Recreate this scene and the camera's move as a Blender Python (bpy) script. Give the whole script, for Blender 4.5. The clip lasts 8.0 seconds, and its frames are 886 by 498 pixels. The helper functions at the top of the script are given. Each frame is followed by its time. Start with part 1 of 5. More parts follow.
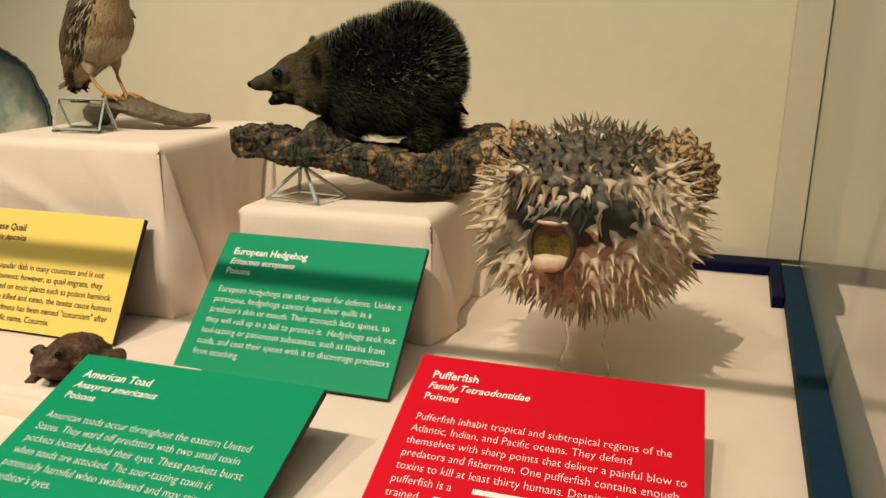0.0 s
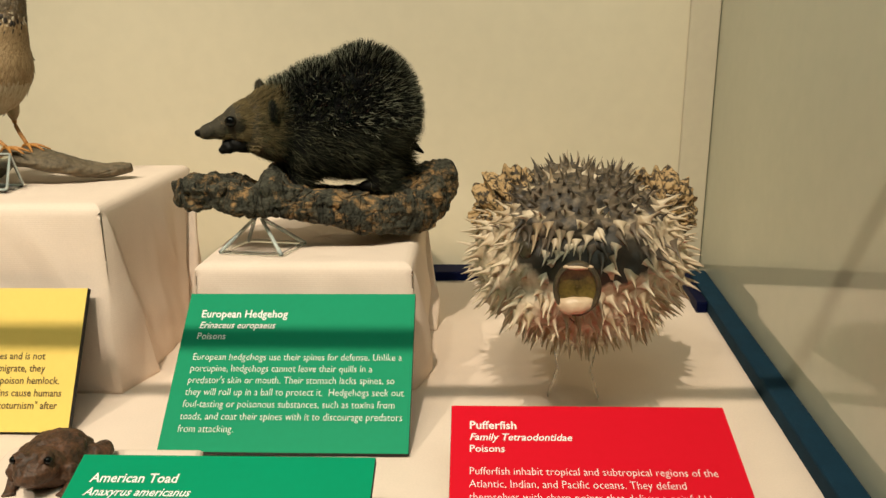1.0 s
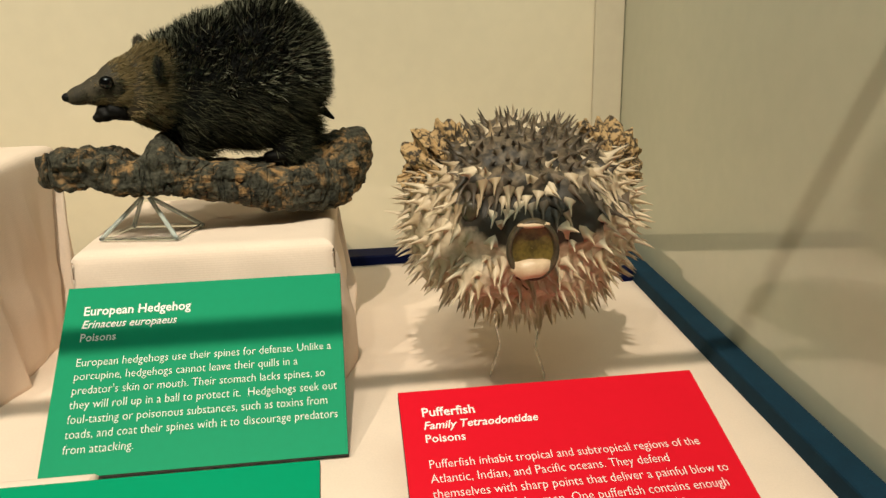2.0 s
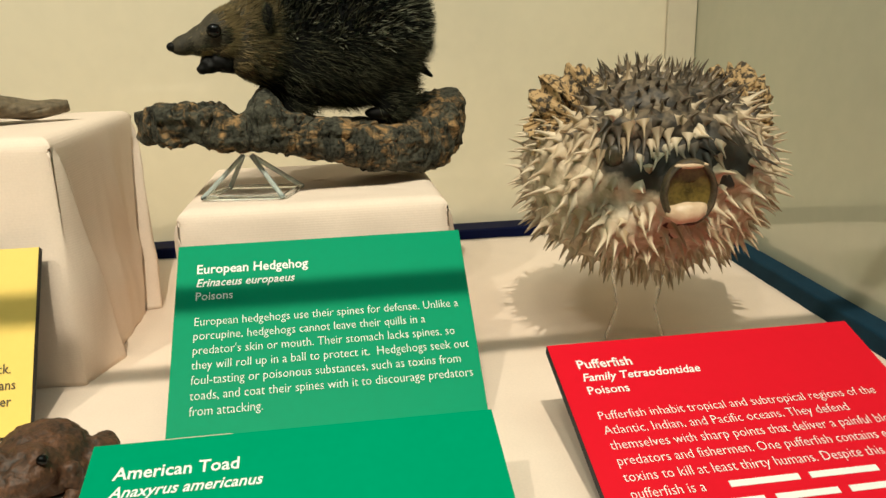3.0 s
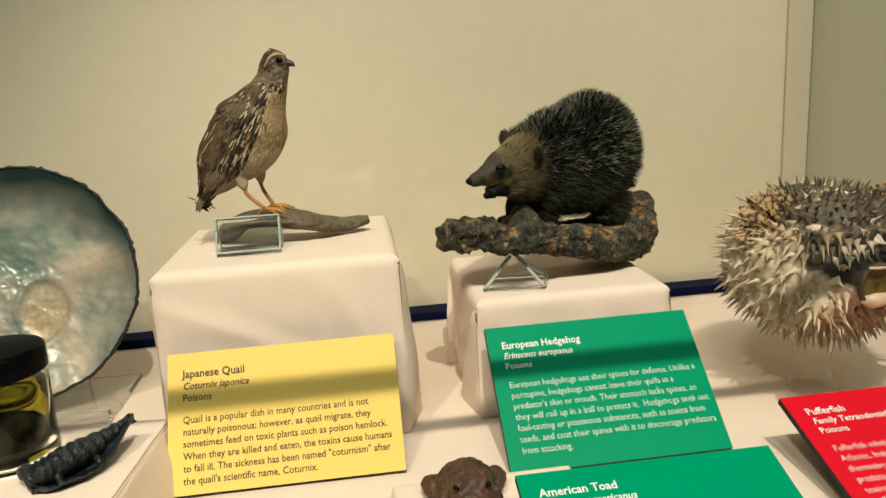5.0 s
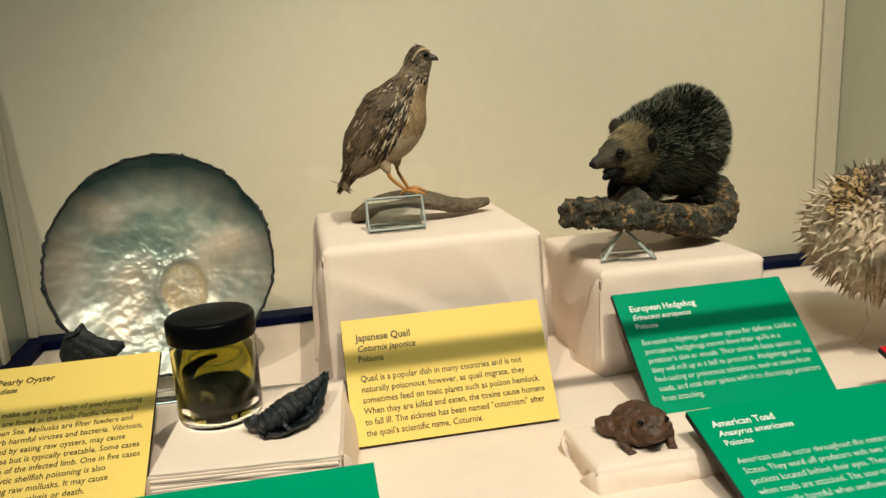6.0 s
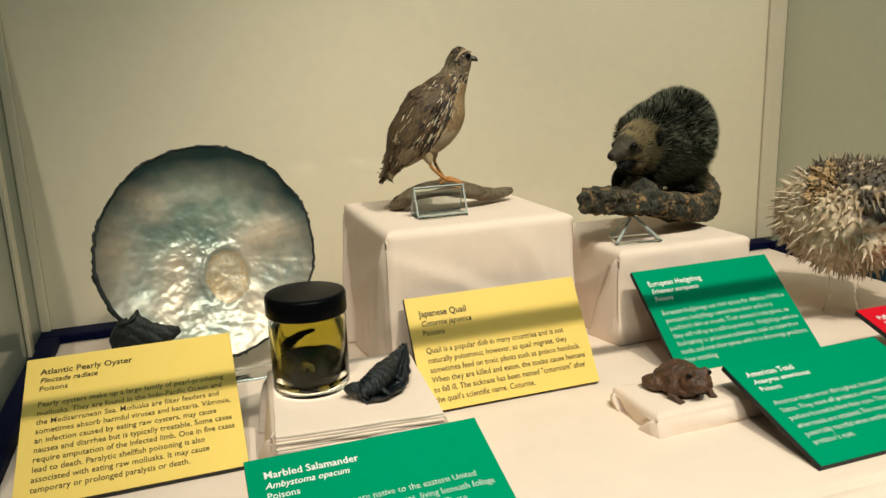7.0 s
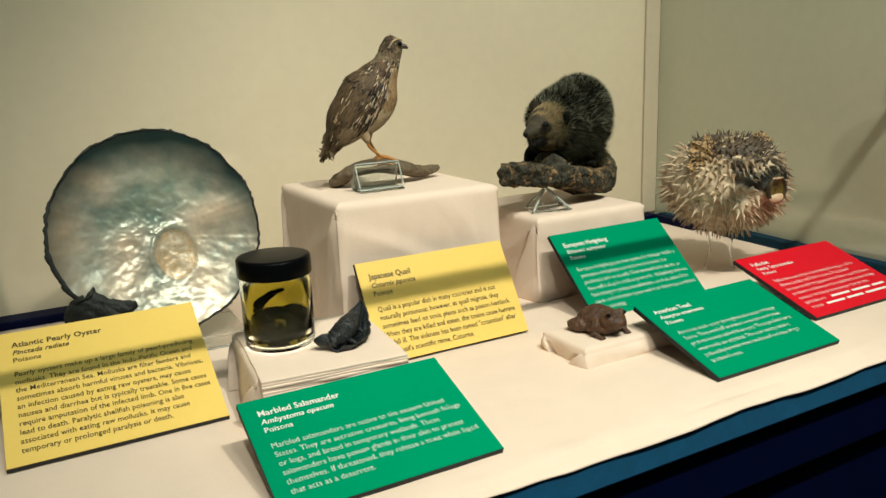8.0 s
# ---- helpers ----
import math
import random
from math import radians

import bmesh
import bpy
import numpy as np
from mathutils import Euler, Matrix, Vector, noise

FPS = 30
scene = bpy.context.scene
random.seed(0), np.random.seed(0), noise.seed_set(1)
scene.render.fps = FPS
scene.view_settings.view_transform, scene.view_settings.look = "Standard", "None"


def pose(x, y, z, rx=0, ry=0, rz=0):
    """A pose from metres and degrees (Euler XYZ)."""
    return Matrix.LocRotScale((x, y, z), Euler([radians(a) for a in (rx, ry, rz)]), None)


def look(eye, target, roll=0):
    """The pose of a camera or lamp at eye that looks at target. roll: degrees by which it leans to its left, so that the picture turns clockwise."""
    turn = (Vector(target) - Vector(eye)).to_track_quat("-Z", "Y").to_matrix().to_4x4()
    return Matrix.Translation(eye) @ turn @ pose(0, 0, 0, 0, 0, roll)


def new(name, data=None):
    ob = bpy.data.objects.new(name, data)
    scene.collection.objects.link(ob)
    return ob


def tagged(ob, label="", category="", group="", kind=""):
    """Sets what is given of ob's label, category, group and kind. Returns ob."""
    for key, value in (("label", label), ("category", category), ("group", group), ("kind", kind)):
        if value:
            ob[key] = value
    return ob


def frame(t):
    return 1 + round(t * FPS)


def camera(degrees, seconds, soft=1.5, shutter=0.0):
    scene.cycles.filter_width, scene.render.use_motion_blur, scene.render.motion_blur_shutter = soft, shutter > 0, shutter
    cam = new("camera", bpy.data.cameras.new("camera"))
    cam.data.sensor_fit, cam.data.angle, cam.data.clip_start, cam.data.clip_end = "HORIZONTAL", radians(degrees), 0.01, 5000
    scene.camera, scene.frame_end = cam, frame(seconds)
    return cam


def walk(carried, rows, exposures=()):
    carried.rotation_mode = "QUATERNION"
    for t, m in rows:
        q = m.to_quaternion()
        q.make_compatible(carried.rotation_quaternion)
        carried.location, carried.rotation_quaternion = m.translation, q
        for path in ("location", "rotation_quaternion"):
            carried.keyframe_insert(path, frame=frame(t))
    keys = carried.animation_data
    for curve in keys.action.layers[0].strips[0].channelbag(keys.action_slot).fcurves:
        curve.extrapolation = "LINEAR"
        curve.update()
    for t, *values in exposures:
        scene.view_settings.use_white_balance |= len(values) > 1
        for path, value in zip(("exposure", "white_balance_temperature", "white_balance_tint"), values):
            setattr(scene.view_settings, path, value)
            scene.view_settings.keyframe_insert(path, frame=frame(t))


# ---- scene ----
cam = camera(61.0, 8.0)
METRES, EYE, TILT, LEAN, TURN = 1.125, 1.157, -16.0, 0.0, 17.0
ROWS = [
    (0.0, 0.0, 0.0, 0.0, 0.0, 0.0, -0.0),
    (0.5, -0.074, -0.0223, 0.0225, -7.35, 0.13, 2.44),
    (1.0, -0.1195, 0.0144, 0.0336, -14.17, -0.34, 4.67),
    (2.5, -0.155, 0.1062, 0.0015, -24.84, -1.52, 8.15),
    (3.0, -0.2025, 0.1317, -0.002, -24.13, -1.01, 8.25),
    (3.5, -0.2393, 0.1422, 0.017, -22.72, -0.4, 8.22),
    (4.0, -0.265, 0.1334, 0.056, -21.75, 0.55, 8.5),
    (4.5, -0.3214, 0.0977, 0.0716, -21.77, 1.13, 9.05),
    (5.0, -0.4088, 0.0517, 0.0627, -22.43, 1.68, 9.76),
    (6.5, -0.6598, 0.0755, 0.072, -30.17, 0.54, 10.88),
    (7.0, -0.7283, 0.0771, 0.0749, -34.77, -0.21, 11.44),
    (7.5, -0.7729, 0.0602, 0.0765, -39.45, -1.05, 12.32),
    (8.0, -0.8237, 0.0602, 0.0562, -44.15, -2.09, 13.54),
]
walk(cam, [(t, pose(0, 0, EYE, TILT, LEAN, TURN) @ pose(METRES * x, METRES * y, METRES * z, 90 + pitch, roll, yaw)) for t, x, y, z, yaw, pitch, roll in ROWS],
     [(0.0, -0.05, 6350, 12), (1.0, 0.05, 6200, 9), (2.5, 0.17, 6100, 7), (3.5, 0.12, 5830, 3), (4.5, 0.05, 5930, 6), (6.5, -0.02, 5780, 6), (8.0, 0.0, 5700, 3)])
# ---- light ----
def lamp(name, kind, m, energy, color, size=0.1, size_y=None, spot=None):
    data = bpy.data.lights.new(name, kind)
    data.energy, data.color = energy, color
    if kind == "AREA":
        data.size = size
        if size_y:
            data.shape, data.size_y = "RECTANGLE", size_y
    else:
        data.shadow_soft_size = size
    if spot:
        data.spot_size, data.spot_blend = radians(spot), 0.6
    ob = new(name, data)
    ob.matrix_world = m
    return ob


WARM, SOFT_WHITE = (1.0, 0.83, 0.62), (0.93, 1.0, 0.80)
lamp("track_spot_lamp", "SPOT", look((-1.09, -0.53, 2.58), (-0.72, 0.46, 0.90)), 52, WARM, 0.011, spot=42)
lamp("track_spot_lamp", "SPOT", look((-0.62, -0.53, 2.58), (-0.44, 0.56, 0.95)), 22, WARM, 0.011, spot=46)
lamp("track_spot_lamp", "SPOT", look((-0.33, -0.525, 2.58), (-0.09, 0.55, 0.95)), 92, WARM, 0.011, spot=56)
# Broad fill added overhead for the ambient level; not a known fixture.
lamp("ambient_fill_lamp", "AREA", pose(-0.3, -0.50, 2.62), 15.5, SOFT_WHITE, 2.0, 0.9)
world = bpy.data.worlds.new("world")
world.use_nodes = True
world.node_tree.nodes["Background"].inputs[0].default_value = (0.05, 0.055, 0.045, 1)
world.node_tree.nodes["Background"].inputs[1].default_value = 0.3
scene.world = world


# ---- materials ----
def material(name, color, other=None, rough=0.6, scale=40, fine=400, bump=0.1, metal=0.0, coat=0.0, spec=0.5, depth=0.001, mix=0.5):
    """A surface whose colour wanders between two tones at a coarse and a fine scale, with relief."""
    m = bpy.data.materials.new(name)
    m.use_nodes = True
    nt = m.node_tree
    b = nt.nodes["Principled BSDF"]
    other = other or tuple(0.75 * c for c in color)
    tc = nt.nodes.new("ShaderNodeTexCoord")
    n1, n2 = nt.nodes.new("ShaderNodeTexNoise"), nt.nodes.new("ShaderNodeTexNoise")
    for n, s in ((n1, scale), (n2, fine)):
        n.inputs["Scale"].default_value = s
        n.inputs["Detail"].default_value = 4
        nt.links.new(tc.outputs["Object"], n.inputs["Vector"])
    add = nt.nodes.new("ShaderNodeMix")
    add.inputs[0].default_value = mix
    nt.links.new(n1.outputs["Fac"], add.inputs[2])
    nt.links.new(n2.outputs["Fac"], add.inputs[3])
    ramp = nt.nodes.new("ShaderNodeValToRGB")
    ramp.color_ramp.elements[0].position, ramp.color_ramp.elements[1].position = 0.35, 0.65
    ramp.color_ramp.elements[0].color, ramp.color_ramp.elements[1].color = (*other, 1), (*color, 1)
    nt.links.new(add.outputs[0], ramp.inputs[0])
    nt.links.new(ramp.outputs[0], b.inputs["Base Color"])
    if bump:
        bu = nt.nodes.new("ShaderNodeBump")
        bu.inputs["Strength"].default_value, bu.inputs["Distance"].default_value = bump, depth
        nt.links.new(add.outputs[0], bu.inputs["Height"])
        nt.links.new(bu.outputs[0], b.inputs["Normal"])
    b.inputs["Roughness"].default_value, b.inputs["Metallic"].default_value = rough, metal
    b.inputs["Specular IOR Level"].default_value = spec
    b.inputs["Coat Weight"].default_value, b.inputs["Coat Roughness"].default_value = coat, 0.06
    return m


def island_material(name, tones, rough=0.6, spec=0.4, steps=False):
    """Each loose piece of the mesh takes one tone of the row."""
    m = bpy.data.materials.new(name)
    m.use_nodes = True
    nt = m.node_tree
    b = nt.nodes["Principled BSDF"]
    g = nt.nodes.new("ShaderNodeNewGeometry")
    ramp = nt.nodes.new("ShaderNodeValToRGB")
    if steps:
        ramp.color_ramp.interpolation = "CONSTANT"
    els = ramp.color_ramp.elements
    while len(els) < len(tones):
        els.new(0.5)
    for i, c in enumerate(tones):
        els[i].position, els[i].color = i / (len(tones) if steps else len(tones) - 1), (*c, 1)
    nt.links.new(g.outputs["Random Per Island"], ramp.inputs[0])
    nt.links.new(ramp.outputs[0], b.inputs["Base Color"])
    b.inputs["Roughness"].default_value, b.inputs["Specular IOR Level"].default_value = rough, spec
    return m


def piece_material(name, tones, rough=0.6, spec=0.4):
    """Each object takes one tone of the row."""
    m = island_material(name, tones, rough, spec)
    nt = m.node_tree
    info = nt.nodes.new("ShaderNodeObjectInfo")
    nt.links.new(info.outputs["Random"], nt.nodes["Color Ramp"].inputs[0])
    return m


def cloth_material(name, color, rib=190.0, strength=0.16):
    m = material(name, color, tuple(0.93 * c for c in color), rough=0.9, scale=25, fine=700, bump=0.25, depth=0.0006, spec=0.15)
    nt = m.node_tree
    tc = nt.nodes.new("ShaderNodeTexCoord")
    w = nt.nodes.new("ShaderNodeTexWave")
    w.bands_direction = "Z"
    w.inputs["Scale"].default_value, w.inputs["Distortion"].default_value = rib, 0.5
    w.inputs["Detail"].default_value, w.inputs["Detail Scale"].default_value = 1, 0.3
    nt.links.new(tc.outputs["Object"], w.inputs["Vector"])
    old = [n for n in nt.nodes if n.type == "BUMP"][0]
    bu = nt.nodes.new("ShaderNodeBump")
    bu.inputs["Strength"].default_value, bu.inputs["Distance"].default_value = strength, 0.0004
    nt.links.new(w.outputs["Fac"], bu.inputs["Height"])
    nt.links.new(old.outputs[0], bu.inputs["Normal"])
    nt.links.new(bu.outputs[0], nt.nodes["Principled BSDF"].inputs["Normal"])
    return m


def glass_material(name, color=(1, 1, 1), rough=0.02, ior=1.48):
    m = bpy.data.materials.new(name)
    m.use_nodes = True
    b = m.node_tree.nodes["Principled BSDF"]
    b.inputs["Base Color"].default_value = (*color, 1)
    b.inputs["Roughness"].default_value, b.inputs["IOR"].default_value = rough, ior
    b.inputs["Transmission Weight"].default_value = 1.0
    return m


CLOTH = cloth_material("cream_cotton_cloth", (0.82, 0.685, 0.565))
PANEL = material("beige_painted_panel", (0.73, 0.655, 0.480), (0.69, 0.62, 0.455), rough=0.55, scale=3, fine=60, bump=0.02, coat=1.0)
PANEL.node_tree.nodes["Principled BSDF"].inputs["Coat IOR"].default_value = 1.7
CORNER_PAINT = material("beige_post_paint", (0.60, 0.54, 0.40), (0.56, 0.50, 0.375), rough=0.5, scale=5, fine=80, bump=0.02)
SIDE_PANEL = material("grey_green_glossy_side", (0.56, 0.575, 0.435), (0.52, 0.54, 0.41), rough=0.5, scale=3, fine=60, bump=0.01, coat=1.0)
SIDE_PANEL.node_tree.nodes["Principled BSDF"].inputs["Coat IOR"].default_value = 1.9
SIDE_PANEL.node_tree.nodes["Principled BSDF"].inputs["Coat Roughness"].default_value = 0.03
# Darker colour stands for the dim room behind clear side glass.
DIM_ROOM_SIDE = material("dim_room_side", (0.25, 0.285, 0.225), (0.23, 0.265, 0.21), rough=0.5, scale=3, fine=60, bump=0.01, coat=1.0)
NAVY = material("navy_paint", (0.0012, 0.0035, 0.030), (0.001, 0.0028, 0.023), rough=0.6, scale=20, fine=300, bump=0.05, spec=0.08)
NAVY_LIGHT = material("navy_carpet_strip", (0.005, 0.110, 0.255), (0.003, 0.075, 0.185), rough=0.85, scale=60, fine=900, bump=0.4)
RAIL = material("navy_felt", (0.006, 0.035, 0.065), (0.004, 0.024, 0.046), rough=0.9, scale=60, fine=900, bump=0.3, spec=0.2)
ROOM_WALL = material("room_wall_paint", (0.50, 0.47, 0.40), rough=0.8, scale=2, fine=90, bump=0.05)
ROOM_CEILING = material("white_ceiling", (0.75, 0.74, 0.70), rough=0.9, scale=3, fine=120, bump=0.1)
ROOM_FLOOR = material("dark_carpet", (0.06, 0.06, 0.065), rough=0.95, scale=8, fine=500, bump=0.5)
YELLOW = material("yellow_card", (0.84, 0.62, 0.15), (0.82, 0.60, 0.14), rough=0.6, scale=6, fine=200, bump=0.02, spec=0.25)
GREEN = material("green_card", (0.0, 0.27, 0.125), (0.0, 0.255, 0.115), rough=0.6, scale=6, fine=200, bump=0.02, spec=0.2)
RED = material("red_card", (0.64, 0.003, 0.017), (0.62, 0.003, 0.015), rough=0.6, scale=6, fine=200, bump=0.02, spec=0.15)
BLACK_FOAM = material("black_foam_board", (0.012, 0.013, 0.016), rough=0.7, scale=50, fine=600, bump=0.1)
WHITE_INK = material("white_ink", (0.82, 0.84, 0.80), (0.80, 0.82, 0.78), rough=0.6, bump=0)
BLACK_INK = material("brown_black_ink", (0.05, 0.035, 0.015), (0.045, 0.03, 0.012), rough=0.6, bump=0)
ACRYLIC = glass_material("clear_acrylic", (0.97, 1.0, 0.98))
# Whitish tone paints in the light that clear acrylic edges catch.
GLINT_ACRYLIC = material("acrylic_edge_glint", (0.78, 0.84, 0.80), (0.62, 0.70, 0.66), rough=0.2, scale=150, fine=500, bump=0.05)
GLINT_ACRYLIC.node_tree.nodes["Principled BSDF"].inputs["Transmission Weight"].default_value = 0.5
THIN_ACRYLIC = glass_material("thin_clear_acrylic", (1, 1, 1), 0.03, 1.12)
JAR_GLASS = glass_material("jar_glass", (0.98, 1.0, 0.97), 0.02, 1.27)
LIQUID = glass_material("amber_liquid", (0.40, 0.335, 0.03), 0.0, 1.06)


def bark_material():
    """Grey-black cork, rubbed to ochre in streaky patches."""
    m = material("cork_bark", (0.085, 0.082, 0.060), (0.006, 0.007, 0.0055), rough=0.92, scale=90, fine=420, bump=1.0, depth=0.002, mix=0.5, spec=0.2)
    nt = m.node_tree
    tc = nt.nodes.new("ShaderNodeTexCoord")
    masks = []
    for size, scale, lo, hi in (((1.0, 1.0, 0.5), 40, 0.475, 0.585), ((0.6, 0.6, 1.5), 110, 0.44, 0.58)):
        mp = nt.nodes.new("ShaderNodeMapping")
        mp.inputs["Scale"].default_value = size
        nt.links.new(tc.outputs["Object"], mp.inputs[0])
        nz = nt.nodes.new("ShaderNodeTexNoise")
        nz.inputs["Scale"].default_value, nz.inputs["Detail"].default_value, nz.inputs["Roughness"].default_value = scale, 6, 0.65
        nz.inputs["Distortion"].default_value = 1.2
        nt.links.new(mp.outputs[0], nz.inputs["Vector"])
        mr = nt.nodes.new("ShaderNodeMapRange")
        mr.inputs[1].default_value, mr.inputs[2].default_value = lo, hi
        nt.links.new(nz.outputs["Fac"], mr.inputs[0])
        masks.append(mr)
    both = nt.nodes.new("ShaderNodeMath")
    both.operation = "MULTIPLY"
    nt.links.new(masks[0].outputs[0], both.inputs[0])
    nt.links.new(masks[1].outputs[0], both.inputs[1])
    mixc = nt.nodes.new("ShaderNodeMix")
    mixc.data_type = "RGBA"
    nt.links.new(both.outputs[0], mixc.inputs[0])
    nt.links.new(nt.nodes["Color Ramp"].outputs[0], mixc.inputs[6])
    mixc.inputs[7].default_value = (0.33, 0.20, 0.085, 1)
    nt.links.new(mixc.outputs[2], nt.nodes["Principled BSDF"].inputs["Base Color"])
    return m


BARK = bark_material()
DRIFT = material("grey_driftwood", (0.185, 0.140, 0.080), (0.060, 0.047, 0.027), rough=0.75, scale=40, fine=300, bump=0.4)
LID = material("black_plastic", (0.003, 0.003, 0.004), (0.002, 0.0025, 0.003), rough=0.28, scale=60, fine=500, bump=0.05, spec=0.04)


# ---- mesh helpers ----
BASE = {}


def thing(name, base, label, category, group="", kind=""):
    ob = new(name)
    ob.location = base
    ob.empty_display_size = 0.02
    BASE[ob.name] = Vector(base)
    return tagged(ob, label, category, group, kind)


def part(name, bm, mat, parent, label="", smooth=False):
    """One mesh object under a thing or a part; the bmesh is in world metres."""
    base = BASE[parent.name]
    bm.transform(Matrix.Translation(-base))
    me = bpy.data.meshes.new(name)
    bm.to_mesh(me)
    bm.free()
    return mesh_part(name, me, mat, parent, label, smooth)


def mesh_part(name, me, mat, parent, label="", smooth=False):
    me.materials.clear()
    me.materials.append(mat)
    if smooth:
        me.shade_smooth()
    ob = new(name, me)
    ob.parent = parent
    BASE[ob.name] = BASE[parent.name]
    return tagged(ob, label)


def box_bm(x0, x1, y0, y1, z0, z1, bevel=0.0, m=None, segments=2):
    bm = bmesh.new()
    bmesh.ops.create_cube(bm, size=1, matrix=Matrix.LocRotScale(((x0 + x1) / 2, (y0 + y1) / 2, (z0 + z1) / 2), None, (x1 - x0, y1 - y0, z1 - z0)))
    if bevel:
        bmesh.ops.bevel(bm, geom=bm.edges[:], offset=bevel, segments=segments, affect="EDGES", profile=0.5)
    if m:
        bm.transform(m)
    return bm


def single(name, bm, mat, label, category, kind="", smooth=False, group=""):
    """A thing that is one mesh."""
    me = bpy.data.meshes.new(name)
    bm.to_mesh(me)
    bm.free()
    me.materials.append(mat)
    if smooth:
        me.shade_smooth()
    ob = new(name, me)
    BASE[ob.name] = Vector((0, 0, 0))
    return tagged(ob, label, category, group, kind)


def grid_bm(rows, closed=True, cap=True):
    """Skin over rows of points of equal length; closed rounds each row."""
    bm = bmesh.new()
    vs = [[bm.verts.new(p) for p in row] for row in rows]
    n = len(rows[0])
    for a, b in zip(vs, vs[1:]):
        for i in range(n if closed else n - 1):
            j = (i + 1) % n
            bm.faces.new((a[i], a[j], b[j], b[i]))
    if cap and closed:
        bm.faces.new(vs[0][::-1])
        bm.faces.new(vs[-1])
    bmesh.ops.recalc_face_normals(bm, faces=bm.faces[:])
    return bm


def smooth_path(points, n):
    """n points along a Catmull-Rom curve through rows of numbers."""
    p = np.array(points, float)
    p = np.vstack([2 * p[0] - p[1], p, 2 * p[-1] - p[-2]])
    out = []
    for k in range(n):
        u = k / (n - 1) * (len(points) - 1)
        i = min(int(u), len(points) - 2)
        f = u - i
        a, b, c, d = p[i], p[i + 1], p[i + 2], p[i + 3]
        out.append(0.5 * (2 * b + (c - a) * f + (2 * a - 5 * b + 4 * c - d) * f * f + (3 * b - a - 3 * c + d) * f ** 3))
    return np.array(out)


def tube_bm(points, n=24, seg=16, ruffle=None, square=1.0):
    """A limb along rows (x, y, z, half width, half height); ruffle(u, angle, place) pushes the skin outwards."""
    path = smooth_path(points, n)
    rows = []
    for k in range(n):
        c = Vector(path[k][:3])
        t = Vector(path[min(k + 1, n - 1)][:3]) - Vector(path[max(k - 1, 0)][:3])
        t.normalize()
        side = t.cross(Vector((0, 0, 1)))
        if side.length < 0.2:
            side = t.cross(Vector((0, 1, 0)))
        side.normalize()
        up = side.cross(t)
        row = []
        for i in range(seg):
            a = 2 * math.pi * i / seg
            ca, sa = math.copysign(abs(math.cos(a)) ** square, math.cos(a)), math.copysign(abs(math.sin(a)) ** square, math.sin(a))
            d = side * (ca * max(path[k][3], 1e-4)) + up * (sa * max(path[k][4], 1e-4))
            q = c + d
            if ruffle:
                q += d.normalized() * ruffle(k / (n - 1), a, q)
            row.append(q)
        rows.append(row)
    return grid_bm(rows)


def blob_mesh(name, balls, voxel=0.002, iterations=6, base=(0, 0, 0)):
    """Balls (centre, three radii, turn about z, turn about y) melted into one skin."""
    bm = bmesh.new()
    for x, y, z, rx, ry, rz, turn, dip in balls:
        m = pose(x, y, z, 0, dip, turn) @ Matrix.Diagonal((rx, ry, rz, 1))
        bmesh.ops.create_icosphere(bm, subdivisions=3, radius=1, matrix=m)
    bm.transform(Matrix.Translation(-Vector(base)))
    me = bpy.data.meshes.new("draft")
    bm.to_mesh(me)
    bm.free()
    ob = new("draft", me)
    r = ob.modifiers.new("remesh", "REMESH")
    r.mode, r.voxel_size = "VOXEL", voxel
    s = ob.modifiers.new("smooth", "SMOOTH")
    s.iterations, s.factor = iterations, 0.5
    bpy.context.view_layer.update()
    out = bpy.data.meshes.new_from_object(ob.evaluated_get(bpy.context.evaluated_depsgraph_get()))
    bpy.data.objects.remove(ob)
    out.name = name
    return out


def scatter(me, count, rng, keep=None):
    """Places and normals spread over a mesh by area."""
    me.calc_loop_triangles()
    co = np.empty(len(me.vertices) * 3)
    me.vertices.foreach_get("co", co)
    co = co.reshape(-1, 3)
    tri = np.empty(len(me.loop_triangles) * 3, np.int32)
    me.loop_triangles.foreach_get("vertices", tri)
    tri = tri.reshape(-1, 3)
    a, b, c = co[tri[:, 0]], co[tri[:, 1]], co[tri[:, 2]]
    nr = np.cross(b - a, c - a)
    area = np.linalg.norm(nr, axis=1)
    pick = rng.choice(len(tri), count, p=area / area.sum())
    u, v = rng.random(count), rng.random(count)
    flip = u + v > 1
    u[flip], v[flip] = 1 - u[flip], 1 - v[flip]
    p = a[pick] + u[:, None] * (b - a)[pick] + v[:, None] * (c - a)[pick]
    nn = nr[pick] / area[pick][:, None]
    if keep is not None:
        k = keep(p, nn)
        p, nn = p[k], nn[k]
    return p, nn


